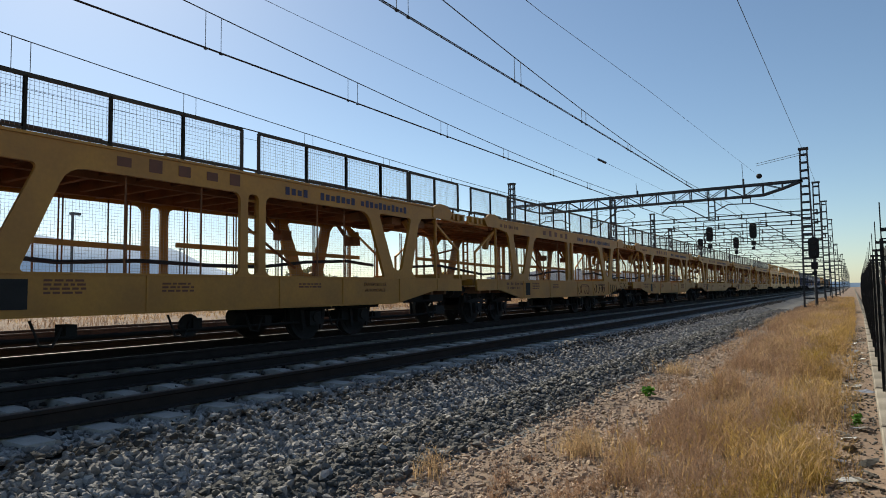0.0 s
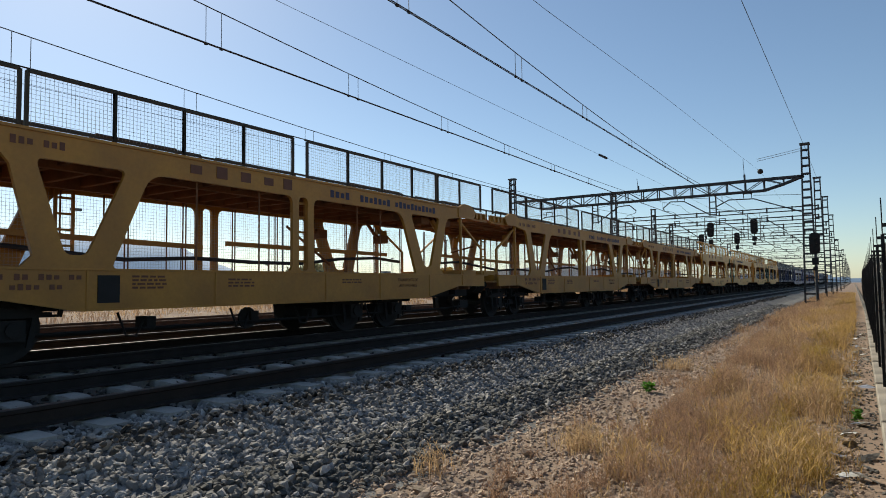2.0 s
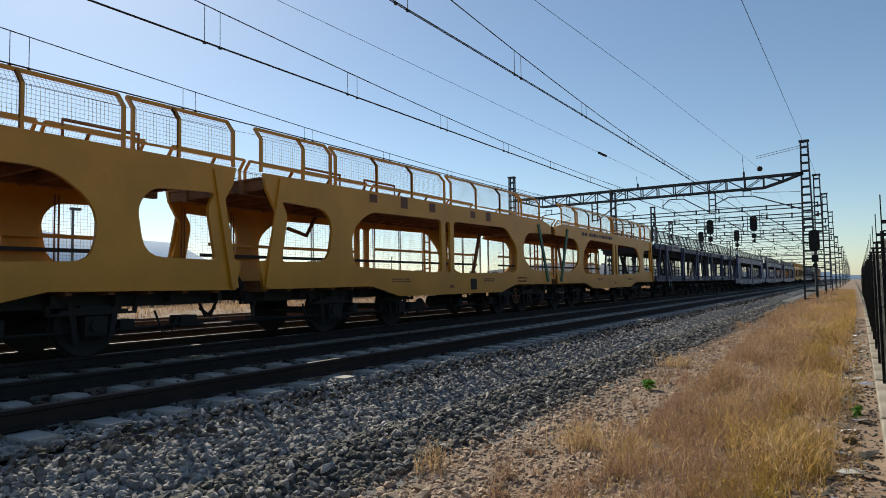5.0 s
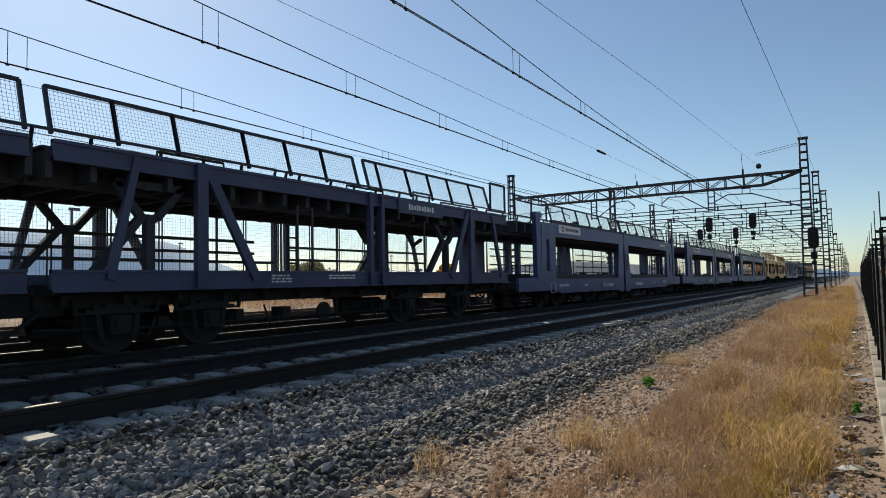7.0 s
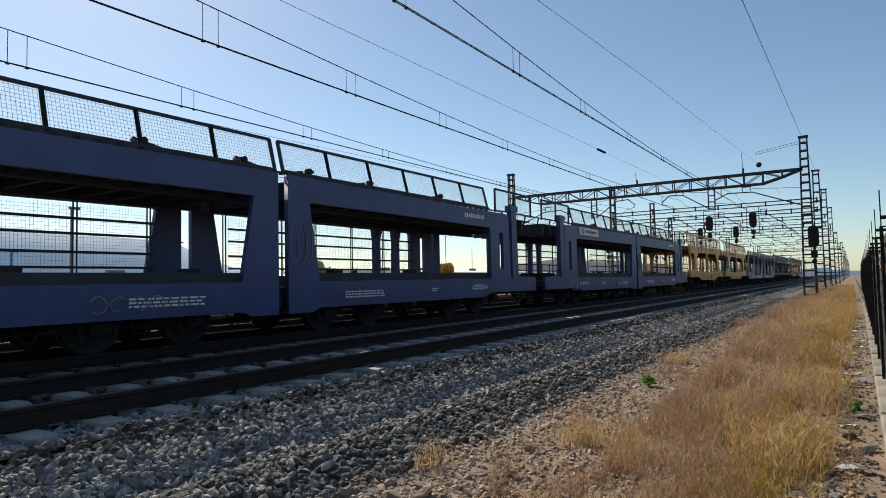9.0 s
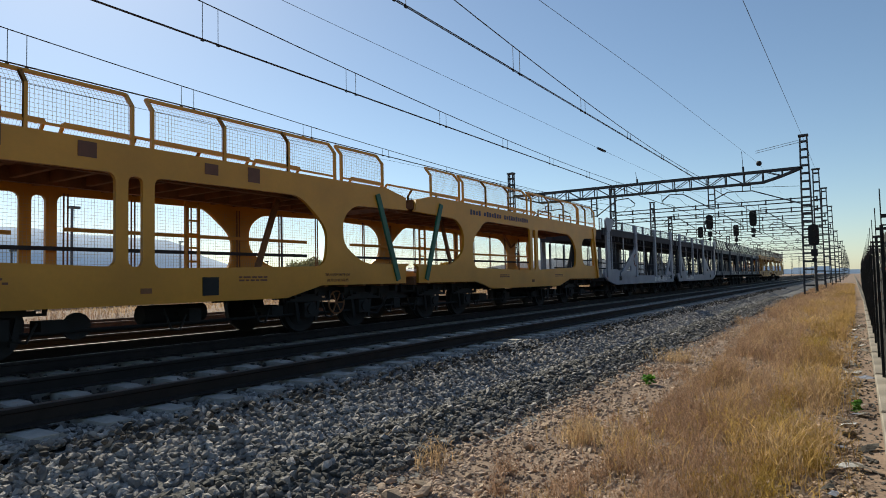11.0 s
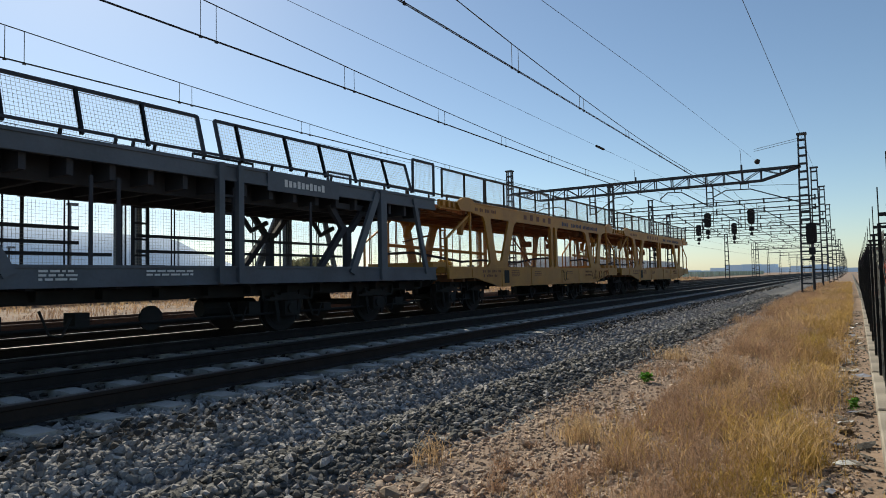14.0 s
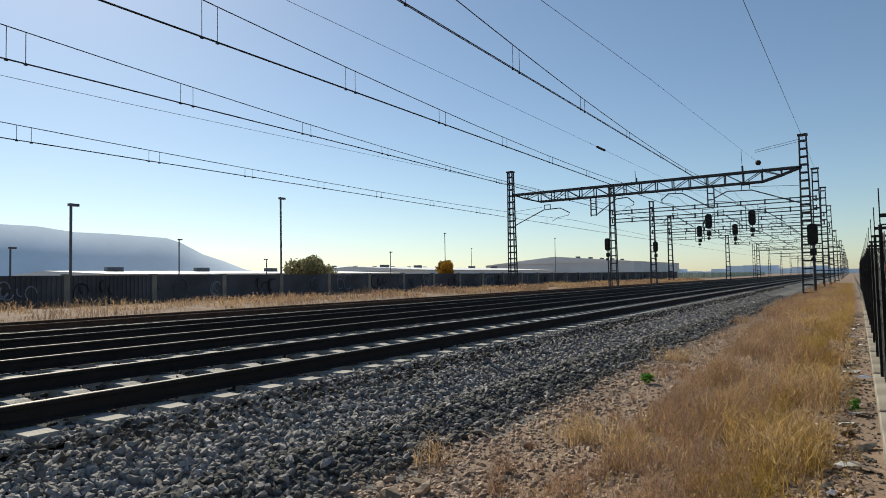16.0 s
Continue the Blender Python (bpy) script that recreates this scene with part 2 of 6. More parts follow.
# ---- ground ----
TRACKS = (-6.66, -10.35, -14.15, -19.0)   # centre lines
GAUGE = 1.668 + 0.07


def profile(x):
    """Height of the ground across the line."""
    pts = ((-400, 0.3), (-60, 0.25), (-27, 0.15), (-22.5, 0.0), (-21, -0.3), (-5.25, -0.30), (-4.35, -0.60), (-3.95, -0.50),
           (-3.1, -0.66), (-1.5, -0.68), (0.3, -0.70), (3, -0.7), (400, -0.8))
    for (a, za), (b, zb) in zip(pts, pts[1:]):
        if x <= b:
            t = max(0.0, (x - a) / (b - a))
            return za + (zb - za) * t
    return -0.8


def make_ground():
    xs = [-3000, -1200, -400, -150, -60, -40, -30, -27, -24, -22.5, -21] + [-20.5 + i * 1.2 for i in range(13)] + [-5.25, -5.0, -4.7, -4.35, -4.15, -3.95, -3.7, -3.4, -3.1] + [-2.8 + 0.25 * i for i in range(13)] + [0.6, 1.5, 3, 8, 30, 150, 600, 3000]
    ys = [-200, -60, -20, -8] + [-4 + 0.3 * i for i in range(80)] + [20.5 + i for i in range(30)] + [52 + 4 * i for i in range(30)] + [190, 250, 350, 500, 900, 1600, 3000]
    bm = bmesh.new()
    grid = []
    for y in ys:
        row = []
        for x in xs:
            z = profile(x)
            if -5.3 < x < 2 and y < 60:
                z += 0.035 * noise.noise((x * 1.3, y * 0.9, 0.3)) + 0.015 * noise.noise((x * 5, y * 5, 2.0))
            row.append(bm.verts.new((x, y, z)))
        grid.append(row)
    for r0, r1 in zip(grid, grid[1:]):
        for i in range(len(xs) - 1):
            f = bm.faces.new((r0[i], r0[i + 1], r1[i + 1], r1[i]))
            c = (xs[i] + xs[i + 1]) / 2
            f.material_index = 1 if -5.4 < c < -3.2 or -21.2 < c < -15.6 else 2 if -15.6 <= c < -5.4 else 0
            f.smooth = True
    return tagged(finish("ground", bm, [M_SOIL, M_BALLAST, M_TRACKBED]), "dry stony soil with a ballast bank beside the tracks", "ground", kind="structure")


make_ground()


def stone_shapes(n, seed):
    """Broken, angular stones of unit size: vertices and faces."""
    rnd = random.Random(seed)
    out = []
    for _ in range(n):
        bm = bmesh.new()
        bmesh.ops.create_icosphere(bm, subdivisions=1, radius=0.5)
        for v in bm.verts:
            v.co *= rnd.uniform(0.66, 1.28)
            v.co.x *= 1.18
            v.co.z *= 0.58
            v.co.y *= 0.84
        for _k in range(6):
            p = Vector((rnd.uniform(-1, 1), rnd.uniform(-1, 1), rnd.uniform(-0.6, 1))).normalized()
            for v in bm.verts:
                d = v.co.dot(p) - 0.25
                if d > 0:
                    v.co -= p * d
        bm.verts.index_update()
        out.append((np.array([v.co[:] for v in bm.verts]), [[v.index for v in f.verts] for f in bm.faces]))
        bm.free()
    return out


SHAPES = stone_shapes(14, 5)


def scatter_stones(name, places, mat, label, tilt=0.7, seed=1):
    """One mesh of stones at (x, y, z, size)."""
    rnd = random.Random(seed)
    tri = np.array(SHAPES[0][1])
    nv, nt = len(SHAPES[0][0]), len(tri)
    co = np.empty((len(places), nv, 3), np.float32)
    for i, (x, y, z, s) in enumerate(places):
        v = SHAPES[rnd.randrange(len(SHAPES))][0]
        e = Euler((rnd.uniform(-tilt, tilt), rnd.uniform(-tilt, tilt), rnd.uniform(0, 6.28))).to_matrix()
        co[i] = v @ np.array(e).T * s + (x, y, z)
    idx = (tri[None] + (np.arange(len(places)) * nv)[:, None, None]).astype(np.int32)
    me = bpy.data.meshes.new(name)
    me.vertices.add(len(places) * nv)
    me.vertices.foreach_set("co", co.ravel())
    me.loops.add(idx.size)
    me.loops.foreach_set("vertex_index", idx.ravel())
    me.polygons.add(len(places) * nt)
    me.polygons.foreach_set("loop_start", np.arange(0, idx.size, 3, dtype=np.int32))
    me.update(calc_edges=True)
    me.shade_flat()
    me.materials.append(mat)
    return tagged(new(name, me), label, "stones", kind="stuff")


def bank_height(x, y):
    z = profile(x)
    if y < 60:
        z += 0.035 * noise.noise((x * 1.3, y * 0.9, 0.3)) + 0.015 * noise.noise((x * 5, y * 5, 2.0))
    return z


def near_y(rnd, y0, y1, power=1.7):
    return y0 + (y1 - y0) * rnd.random() ** power


def make_stones():
    rnd = random.Random(11)
    light, dark, warm = [], [], []
    for _ in range(44000):
        y = near_y(rnd, 0.6, 45)
        x = rnd.uniform(-5.74, -3.25)
        s = rnd.uniform(0.06, 0.125) * (1 + max(0, y - 12) * 0.02)
        z = (bank_height(x, y) if x > -5.25 else -0.255) + rnd.uniform(-0.02, 0.03)
        edge = -4.28 + 0.12 * noise.noise((y * 0.7, 0, 0))
        if x < edge:
            light.append((x, y, z, s))
        else:
            dark.append((x, y, z, s))
            if rnd.random() < 0.10:
                light.append((x + 0.03, y, z + 0.02, s))
    for _ in range(42000):
        y = near_y(rnd, 2.6, 34, 2.0)
        x = -3.4 + rnd.random() ** 1.25 * 3.4
        s = rnd.uniform(0.022, 0.065) if rnd.random() < 0.9 else rnd.uniform(0.07, 0.12)
        warm.append((x, y, bank_height(x, y) + rnd.uniform(-0.012, 0.012), s))
    for _ in range(2600):
        y = near_y(rnd, 2.8, 30, 1.5)
        x = rnd.uniform(-0.34, 0.16) + 0.0063 * y
        dark.append((x, y, bank_height(x, y) + rnd.uniform(-0.01, 0.01), rnd.uniform(0.02, 0.06)))
    for x, y, s in ((-2.95, 3.75, 0.2), (-2.75, 3.95, 0.19), (-2.88, 4.1, 0.16), (-3.1, 3.9, 0.15), (-2.62, 3.8, 0.13), (-2.63, 5.55, 0.15), (-2.5, 5.4, 0.1)):
        warm.append((x, y, bank_height(x, y) + s * 0.2, s))
    scatter_stones("ballast_stones", light, M_STONE, "broken grey limestone ballast heaped beside the track", seed=2)
    scatter_stones("old_ballast_stones", dark, M_STONE_DARK, "weathered dark ballast stones along the bank foot", seed=3)
    scatter_stones("gravel_stones", warm, M_STONE_WARM, "ochre gravel and pebbles on dry soil", tilt=0.4, seed=4)
    bed = []
    for c in TRACKS[:3]:
        for _ in range(6500):
            y = near_y(rnd, 1.0, 60, 1.6)
            bed.append((c + rnd.uniform(-2.0, 2.0), y, -0.245 + rnd.uniform(-0.02, 0.03), rnd.uniform(0.05, 0.1) * (1 + y * 0.01)))
    side = []
    for _ in range(9000):
        y = near_y(rnd, 2.0, 70, 1.4)
        side.append((rnd.uniform(-17.9, -15.5), y, -0.27 + rnd.uniform(-0.02, 0.04), rnd.uniform(0.06, 0.13)))
    scatter_stones("siding_stones", side, M_STONE, "grey ballast stones beside a rusty siding", seed=7)
    scatter_stones("track_stones", bed, M_STONE_TRACK, "dark ballast stones between the sleepers", seed=6)



# ---- tracks ----
def rail_mesh(y0, y1):
    """Flat-bottomed rail, 172 mm high, its head polished."""
    prof = [(-0.075, -0.172), (0.075, -0.172), (0.075, -0.160), (0.012, -0.140), (0.012, -0.052), (0.036, -0.038), (0.036, -0.006), (0.028, 0.0),
            (-0.028, 0.0), (-0.036, -0.006), (-0.036, -0.038), (-0.012, -0.052), (-0.012, -0.140), (-0.075, -0.160)]
    bm = bmesh.new()
    rings = [[bm.verts.new((x, y, z)) for x, z in prof] for y in (y0, y1)]
    n = len(prof)
    for i in range(n):
        f = bm.faces.new((rings[0][i], rings[0][(i + 1) % n], rings[1][(i + 1) % n], rings[1][i]))
        f.material_index = 1 if i in (6, 7, 8) else 0
    return bm


def sleeper_bm(bm=None, x=0, y=0):
    bm = bm or bmesh.new()
    secs = ((-1.3, -0.19, 0.13), (-0.55, -0.19, 0.13), (-0.35, -0.215, 0.11), (0.35, -0.215, 0.11), (0.55, -0.19, 0.13), (1.3, -0.19, 0.13))
    rings = []
    for sx, top, hw in secs:
        rings.append([bm.verts.new((x + sx, y + a, z)) for a, z in ((-hw - 0.02, -0.40), (hw + 0.02, -0.40), (hw - 0.015, top), (-hw + 0.015, top))])
    for a, b in zip(rings, rings[1:]):
        for j in range(4):
            bm.faces.new((a[j], b[j], b[(j + 1) % 4], a[(j + 1) % 4]))
    bm.faces.new(rings[0])
    bm.faces.new(rings[-1][::-1])
    return bm


def make_tracks():
    rails = None
    sl, y_first = None, (2.53 - 6 * 0.6, 3.96 - 9 * 0.6, 0.2, 0.45)
    for k, c in enumerate(TRACKS):
        tr = thing(f"track_{k + 1}", "railway track with polished rails on concrete sleepers", "track", "parallel tracks", "structure", pose(c, 0, 0))
        for s in (-1, 1):
            if rails is None:
                rails = part("rail", rail_mesh(-60, 1500), [M_RUST, M_SHINE], tr)
                ob = rails
            else:
                ob = new("rail", rails.data)
                ob.parent = tr
            ob.location.x = s * GAUGE / 2
            if k == 3:
                for slot in ob.material_slots:
                    slot.link = "OBJECT"
                    slot.material = M_SIDING
        count = (110, 90, 70, 30)[k]
        for i in range(count):
            if sl is None:
                sl = part("sleeper", sleeper_bm(), M_SLEEPER, tr)
                ob = sl
            else:
                ob = new("sleeper", sl.data)
                ob.parent = tr
            ob.location.y = y_first[k] + 0.6 * i
        bm = bmesh.new()
        for i in range(count, count + 260):
            sleeper_bm(bm, 0, y_first[k] + 0.6 * i)
        tagged(part("far_sleepers", bm, M_SLEEPER, tr), kind="stuff")


make_tracks()


# ---- overhead line ----
def lattice_mast(parent, x, y, z0, z1, w0, w1, step=0.55, name="mast"):
    """A mast of two channels with battens, wider at its foot, seen broad side across the line."""
    bm = bmesh.new()
    for s in (-1, 1):
        for d in (-1, 1):
            bar(bm, (x + s * w0 / 2, y + d * w0 * 0.35, z0), (x + s * w1 / 2, y + d * w1 * 0.35, z1), 0.09)
    z = z0 + 0.3
    while z < z1:
        t = (z - z0) / (z1 - z0)
        w = w0 + (w1 - w0) * t
        for d in (-1, 1):
            bar(bm, (x - w / 2, y + d * w * 0.35, z), (x + w / 2, y + d * w * 0.35, z), 0.05, 0.11)
        for s in (-1, 1):
            bar(bm, (x + s * w / 2, y - w * 0.35, z), (x + s * w / 2, y + w * 0.35, z), 0.05, 0.11)
        z += step
    box(bm, x - w1 / 2 - 0.1, x + w1 / 2 + 0.1, y - 0.25, y + 0.25, z1, z1 + 0.12)
    return part(name, bm, M_MAST, parent)


def lattice_beam(parent, x0, x1, y, zt, zb, taper=2.2, step=1.2):
    """A box girder across the tracks, tapered at its ends."""
    bm = bmesh.new()
    n = int((x1 - x0) / step)
    xs = [x0 + (x1 - x0) * i / n for i in range(n + 1)]

    def low(x):
        e = min(x - x0, x1 - x) / taper
        return zb + (zt - zb) * max(0, 1 - e)
    for d in (-0.3, 0.3):
        bar(bm, (x0, y + d, zt), (x1, y + d, zt), 0.10, 0.14)
        for i in range(n):
            a, b = xs[i], xs[i + 1]
            bar(bm, (a, y + d, low(a)), (b, y + d, low(b)), 0.10, 0.12)
            if low(a) < zt - 0.1:
                bar(bm, (a, y + d, low(a)), (a, y + d, zt), 0.07)
            p, q = (low(a), zt) if i % 2 else (zt, low(b))
            bar(bm, (a, y + d, p), (b, y + d, q), 0.05)
    for x in xs:
        bar(bm, (x, y - 0.3, zt), (x, y + 0.3, zt), 0.05)
        bar(bm, (x, y - 0.3, low(x)), (x, y + 0.3, low(x)), 0.05)
    return part("girder", bm, M_MAST, parent)


def drop_post(parent, x, y, z0, z1):
    bm = bmesh.new()
    for s in (-1, 1):
        bar(bm, (x + s * 0.22, y, z0), (x + s * 0.22, y, z1), 0.08, 0.1)
    for i in range(4):
        z = z0 + (z1 - z0) * (i + 0.2) / 3.4
        bar(bm, (x - 0.22, y, z), (x + 0.22, y, z), 0.05, 0.08)
    return part("drop_post", bm, M_MAST, parent)


def cantilever(parent, xa, za, xb, y, side):
    """A bent tube that holds the wires over a track; it starts at xa and reaches to xb."""
    bm = bmesh.new()
    k = (xb - xa)
    rod(bm, [(xa, y, za), (xa + k * 0.55, y, za + 1.15), (xa + k * 0.85, y, za + 1.2), (xa + k * 1.02, y, za + 0.75), (xa + k * 1.0, y, za + 0.55)], 0.045)
    rod(bm, [(xa + k * 1.0, y, za + 0.55), (xa + k * 0.8, y, za + 0.4), (xa + k * 0.7, y, za + 0.12)], 0.02)
    for s in (-1, 1):
        bar(bm, (xa + k * 0.62 + s * 0.26, y, za + 1.22), (xa + k * 0.62 + s * 0.26, y, za + 1.55), 0.05)
    bar(bm, (xa + k * 0.62 - 0.3, y, za + 1.55), (xa + k * 0.62 + 0.3, y, za + 1.55), 0.06)
    rod(bm, [(xa, y, za + 1.2), (xa + k * 0.55, y, za + 1.4)], 0.015, 4)
    return part("cantilever", bm, M_MAST, parent)


def signal_head(parent, x, y, z, s=1.0, arms=True):
    bm = bmesh.new()
    ring = fillet([(-0.33 * s, -0.75 * s), (0.33 * s, -0.75 * s), (0.33 * s, 0.75 * s), (-0.33 * s, 0.75 * s)], 0.3 * s)
    a = [bm.verts.new((x + p[0], y - 0.03, z + p[1])) for p in ring]
    b = [bm.verts.new((x + p[0], y + 0.03, z + p[1])) for p in ring]
    bm.faces.new(a)
    bm.faces.new(b[::-1])
    for i in range(len(a)):
        bm.faces.new((a[i], b[i], b[(i + 1) % len(a)], a[(i + 1) % len(a)]))
    box(bm, x - 0.17 * s, x + 0.17 * s, y, y + 0.22, z - 0.6 * s, z + 0.6 * s)
    for i in (-1, 0, 1):
        disc(bm, (x, y - 0.12, z + i * 0.42 * s), 0.13 * s, 0.12, "y", 10)
    box(bm, x - 0.2 * s, x + 0.2 * s, y - 0.05, y + 0.2, z - 1.45 * s, z - 1.0 * s)
    disc(bm, (x, y - 0.1, z - 1.75 * s), 0.16 * s, 0.1, "y", 10)
    bar(bm, (x, y + 0.1, z - 1.8 * s), (x, y + 0.1, z + 0.7 * s), 0.06)
    if arms:
        for e in (-0.55, 0.55):
            bar(bm, (x + e * s, y + 0.1, z - 1.3 * s), (x + e * s, y + 0.1, z + 1.2), 0.05)
        bar(bm, (x - 0.55 * s, y + 0.1, z - 1.3 * s), (x + 0.55 * s, y + 0.1, z - 1.3 * s), 0.05)
        bar(bm, (x - 0.55 * s, y + 0.1, z + 1.2), (x + 0.55 * s, y + 0.1, z + 1.2), 0.05)
    return bm


def make_portals():
    g = thing("catenary_portal", "galvanised steel lattice portal that carries wires over four tracks", "portal", "catenary portals", m=pose(0, 50, 0))
    lattice_mast(g, -24.87, 0, -0.4, 10.2, 0.66, 0.42)
    lattice_mast(g, -2.45, 0, -0.75, 10.35, 0.78, 0.42)
    lattice_beam(g, -24.6, -2.6, 0, 8.2, 7.42)
    drop_post(g, -17.44, 0, 5.85, 7.45)
    drop_post(g, -8.5, 0, 5.88, 7.45)
    cantilever(g, -24.5, 5.55, -19.6, 0, 1)
    cantilever(g, -17.2, 5.95, -14.2, 0, 1)
    cantilever(g, -8.7, 5.95, -12.0, 0, -1)
    cantilever(g, -2.8, 5.75, -8.2, 0, -1)
    bm = bmesh.new()
    bar(bm, (-6.3, 0, 8.2), (-6.35, 0, 9.8), 0.03)
    bar(bm, (-6.3, 0, 8.2), (-6.3, 0, 8.7), 0.12)
    bar(bm, (-13.9, 0, 8.2), (-14.0, 0, 9.2), 0.03)
    bar(bm, (-13.9, 0, 8.2), (-13.9, 0, 8.6), 0.12)
    for z in (10.0, 10.15):
        rod(bm, [(-2.6, 0, z), (-5.5, 0.5, z - 0.35)], 0.015, 4)
    part_each("insulator", bm, M_MAST, g)
    # a further row of portals, signal gantries and plain masts
    for i, (y, xl, xr, top, beams) in enumerate(((66, -21.0, -2.4, 10.2, (6.75, 7.6)), (81.5, -20.9, -2.3, 10.2, (6.4, 7.3)), (98, -22.6, -2.2, 9.6, (6.3, 7.1)), (121, -18.2, -2.1, 7.6, (6.2,)), (150, -16.6, -2.0, 7.0, (6.2,)))):
        h = thing("signal_gantry", "steel lattice gantry with flat girders across the tracks", "gantry", "gantries", m=pose(0, y, 0))
        lattice_mast(h, xl, 0, -0.4, top, 0.7, 0.45, 0.8)
        lattice_mast(h, xr, 0, -0.8, top, 0.7, 0.45, 0.8)
        for z in beams:
            bm = bmesh.new()
            for zz in (z - 0.17, z + 0.17):
                bar(bm, (xl, 0.0, zz), (xr, 0.0, zz), 0.3, 0.07)
            n = 9
            for j in range(n + 1):
                x = xl + (xr - xl) * j / n
                bar(bm, (x, 0, z - 0.25), (x, 0, z + 0.25), 0.12)
            part("girder", bm, M_MAST, h)
        for x in (-6.66, -10.35, -14.6):
            cantilever(h, x + 1.7, 5.6, x - 1.2, 0.3, -1)
    for y in (185, 222, 262, 305, 350, 400, 460, 530):
        h = thing("catenary_mast", "steel lattice mast beside the tracks", "mast", "catenary masts", m=pose(0, y, 0))
        lattice_mast(h, -2.0, 0, -0.8, 8.6, 0.6, 0.4, 1.0)
        lattice_mast(h, -21.5, 0, -0.4, 8.6, 0.6, 0.4, 1.0)
        bm = bmesh.new()
        bar(bm, (-21.5, 0, 6.9), (-2.0, 0, 6.9), 0.15, 0.2)
        part("girder", bm, M_MAST, h)
    # signals hanging from the gantries and standing beside the tracks
    for x, z, y, s in ((-7.63, 6.19, 65.6, 0.95), (-11.45, 6.07, 65.6, 0.95), (-15.2, 6.12, 81.0, 0.9), (-11.27, 6.09, 81.0, 0.9)):
        h = thing("hanging_signal", "black railway colour-light signal hanging from a gantry", "signal", "signals")
        part("signal_head", signal_head(h, x, y, z, s), M_BLACK, h)
    for x, y, z, s in ((-20.65, 63, 4.16, 0.85), (-19.7, 78, 4.38, 0.85), (-2.07, 48.5, 3.45, 0.95)):
        h = thing("signal_post", "black colour-light signal on a post beside the track", "signal", "signals")
        part("signal_head", signal_head(h, x, y, z, s, False), M_BLACK, h)
        bm = bmesh.new()
        rod(bm, [(x, y + 0.1, -0.4), (x, y + 0.1, z)], 0.07)
        part("post", bm, M_MAST, h)


make_portals()


def make_wires():
    """Contact wires with their carrying cables and droppers, sagging between supports."""
    def carry(name, x, low, sag_at, top_near, top_mid, drops, label):
        w = thing(name, label, "overhead wire", "overhead wires")
        bm = bmesh.new()
        for dx in (-0.02, 0.02):
            rod(bm, [(x + dx, -30, low), (x + dx, 50, low), (x + dx, 500, low)], 0.011, 5)
        part("contact_wire", bm, M_WIRE, w)
        bm = bmesh.new()

        def upper(y):
            t = (y - sag_at) / 24.0
            return top_mid + (top_near - top_mid) * t * t if y < 50 else top_mid + 0.35
        pts = [(x, y, upper(y)) for y in range(-20, 51, 2)] + [(x, 75, low + 0.35), (x, 100, low + 1.1), (x, 300, low + 0.8), (x, 500, low + 0.8)]
        rod(bm, pts, 0.012, 5)
        part("carrying_cable", bm, M_WIRE, w)
        for y in drops:
            for dy in (-0.18, 0.18):
                bm = bmesh.new()
                z1 = upper(y + dy)
                rod(bm, [(x, y + dy, low - 0.01), (x, y + dy, z1)], 0.008, 4)
                box(bm, x - 0.02, x + 0.02, y + dy - 0.03, y + dy + 0.03, low - 0.035, low + 0.01)
                part("dropper", bm, M_WIRE, w)
    d = (0.5, 4.6, 9.1, 13.85, 18.4, 23.1, 28.0, 32.8, 37.6, 42.5)
    carry("overhead_wire", -6.66, 6.0, 30, 7.1, 6.15, d, "copper contact wires with droppers over a track")
    carry("overhead_wire", -10.35, 5.72, 27, 6.72, 5.97, (3.6, 7.85, 12.0, 16.25, 20.4, 24.6, 29, 33.5, 38, 43), "copper contact wires with droppers over the second track")
    carry("overhead_wire", -14.1, 5.55, 27, 6.38, 5.70, (2.0, 6.05, 10.0, 14.25, 18.2, 22.5, 27, 31.5, 36, 41), "copper contact wires with droppers over the third track")
    carry("overhead_wire", -18.6, 4.9, 24, 5.5, 5.15, (4.5, 8.2, 12.0, 15.8, 19.6, 23.5, 28, 33, 38, 43), "copper contact wires with droppers over a track")
    for pts, r, lab in (([(-10.35, -15, 7.2), (-10.35, 10, 7.25), (-10.35, 50, 7.5), (-10.35, 200, 7.4)], 0.006, "thin feeder cable with an insulator above the tracks"),
                        ([(-4.5, -10, 5.2), (-4.5, 10.5, 5.95), (-4.5, 17.9, 6.42), (-4.6, 43.7, 7.82), (-5.2, 66, 8.3)], 0.005, "thin span wire rising to a portal"),
                        ([(-2.42, 0, 8.6), (-2.42, 21, 9.25), (-2.42, 50, 10.1), (-2.4, 66, 10.2)], 0.010, "earth wire from mast to mast"),
                        ([(-20.5, -10, 7.0), (-20.5, 12, 7.15), (-20.5, 50, 7.9)], 0.008, "thin cable beyond the tracks")):
        bm = bmesh.new()
        rod(bm, pts, r, 5)
        w = tagged(finish("cable", bm, M_WIRE), lab, "cable", "cables")
    bm = bmesh.new()
    rod(bm, [(-10.35, 30.5, 7.37), (-10.35, 31.6, 7.38)], 0.06, 8)
    tagged(finish("cable_insulator", bm, M_BLACK), "dark rod insulator in a feeder cable", "insulator")
    bm = bmesh.new()
    bmesh.ops.create_icosphere(bm, subdivisions=2, radius=0.17)
    bmesh.ops.translate(bm, verts=bm.verts, vec=(-4.6, 43.7, 7.82))
    tagged(finish("marker_ball", bm, M_BLACK), "dark round weight on a span wire", "ball")


make_wires()


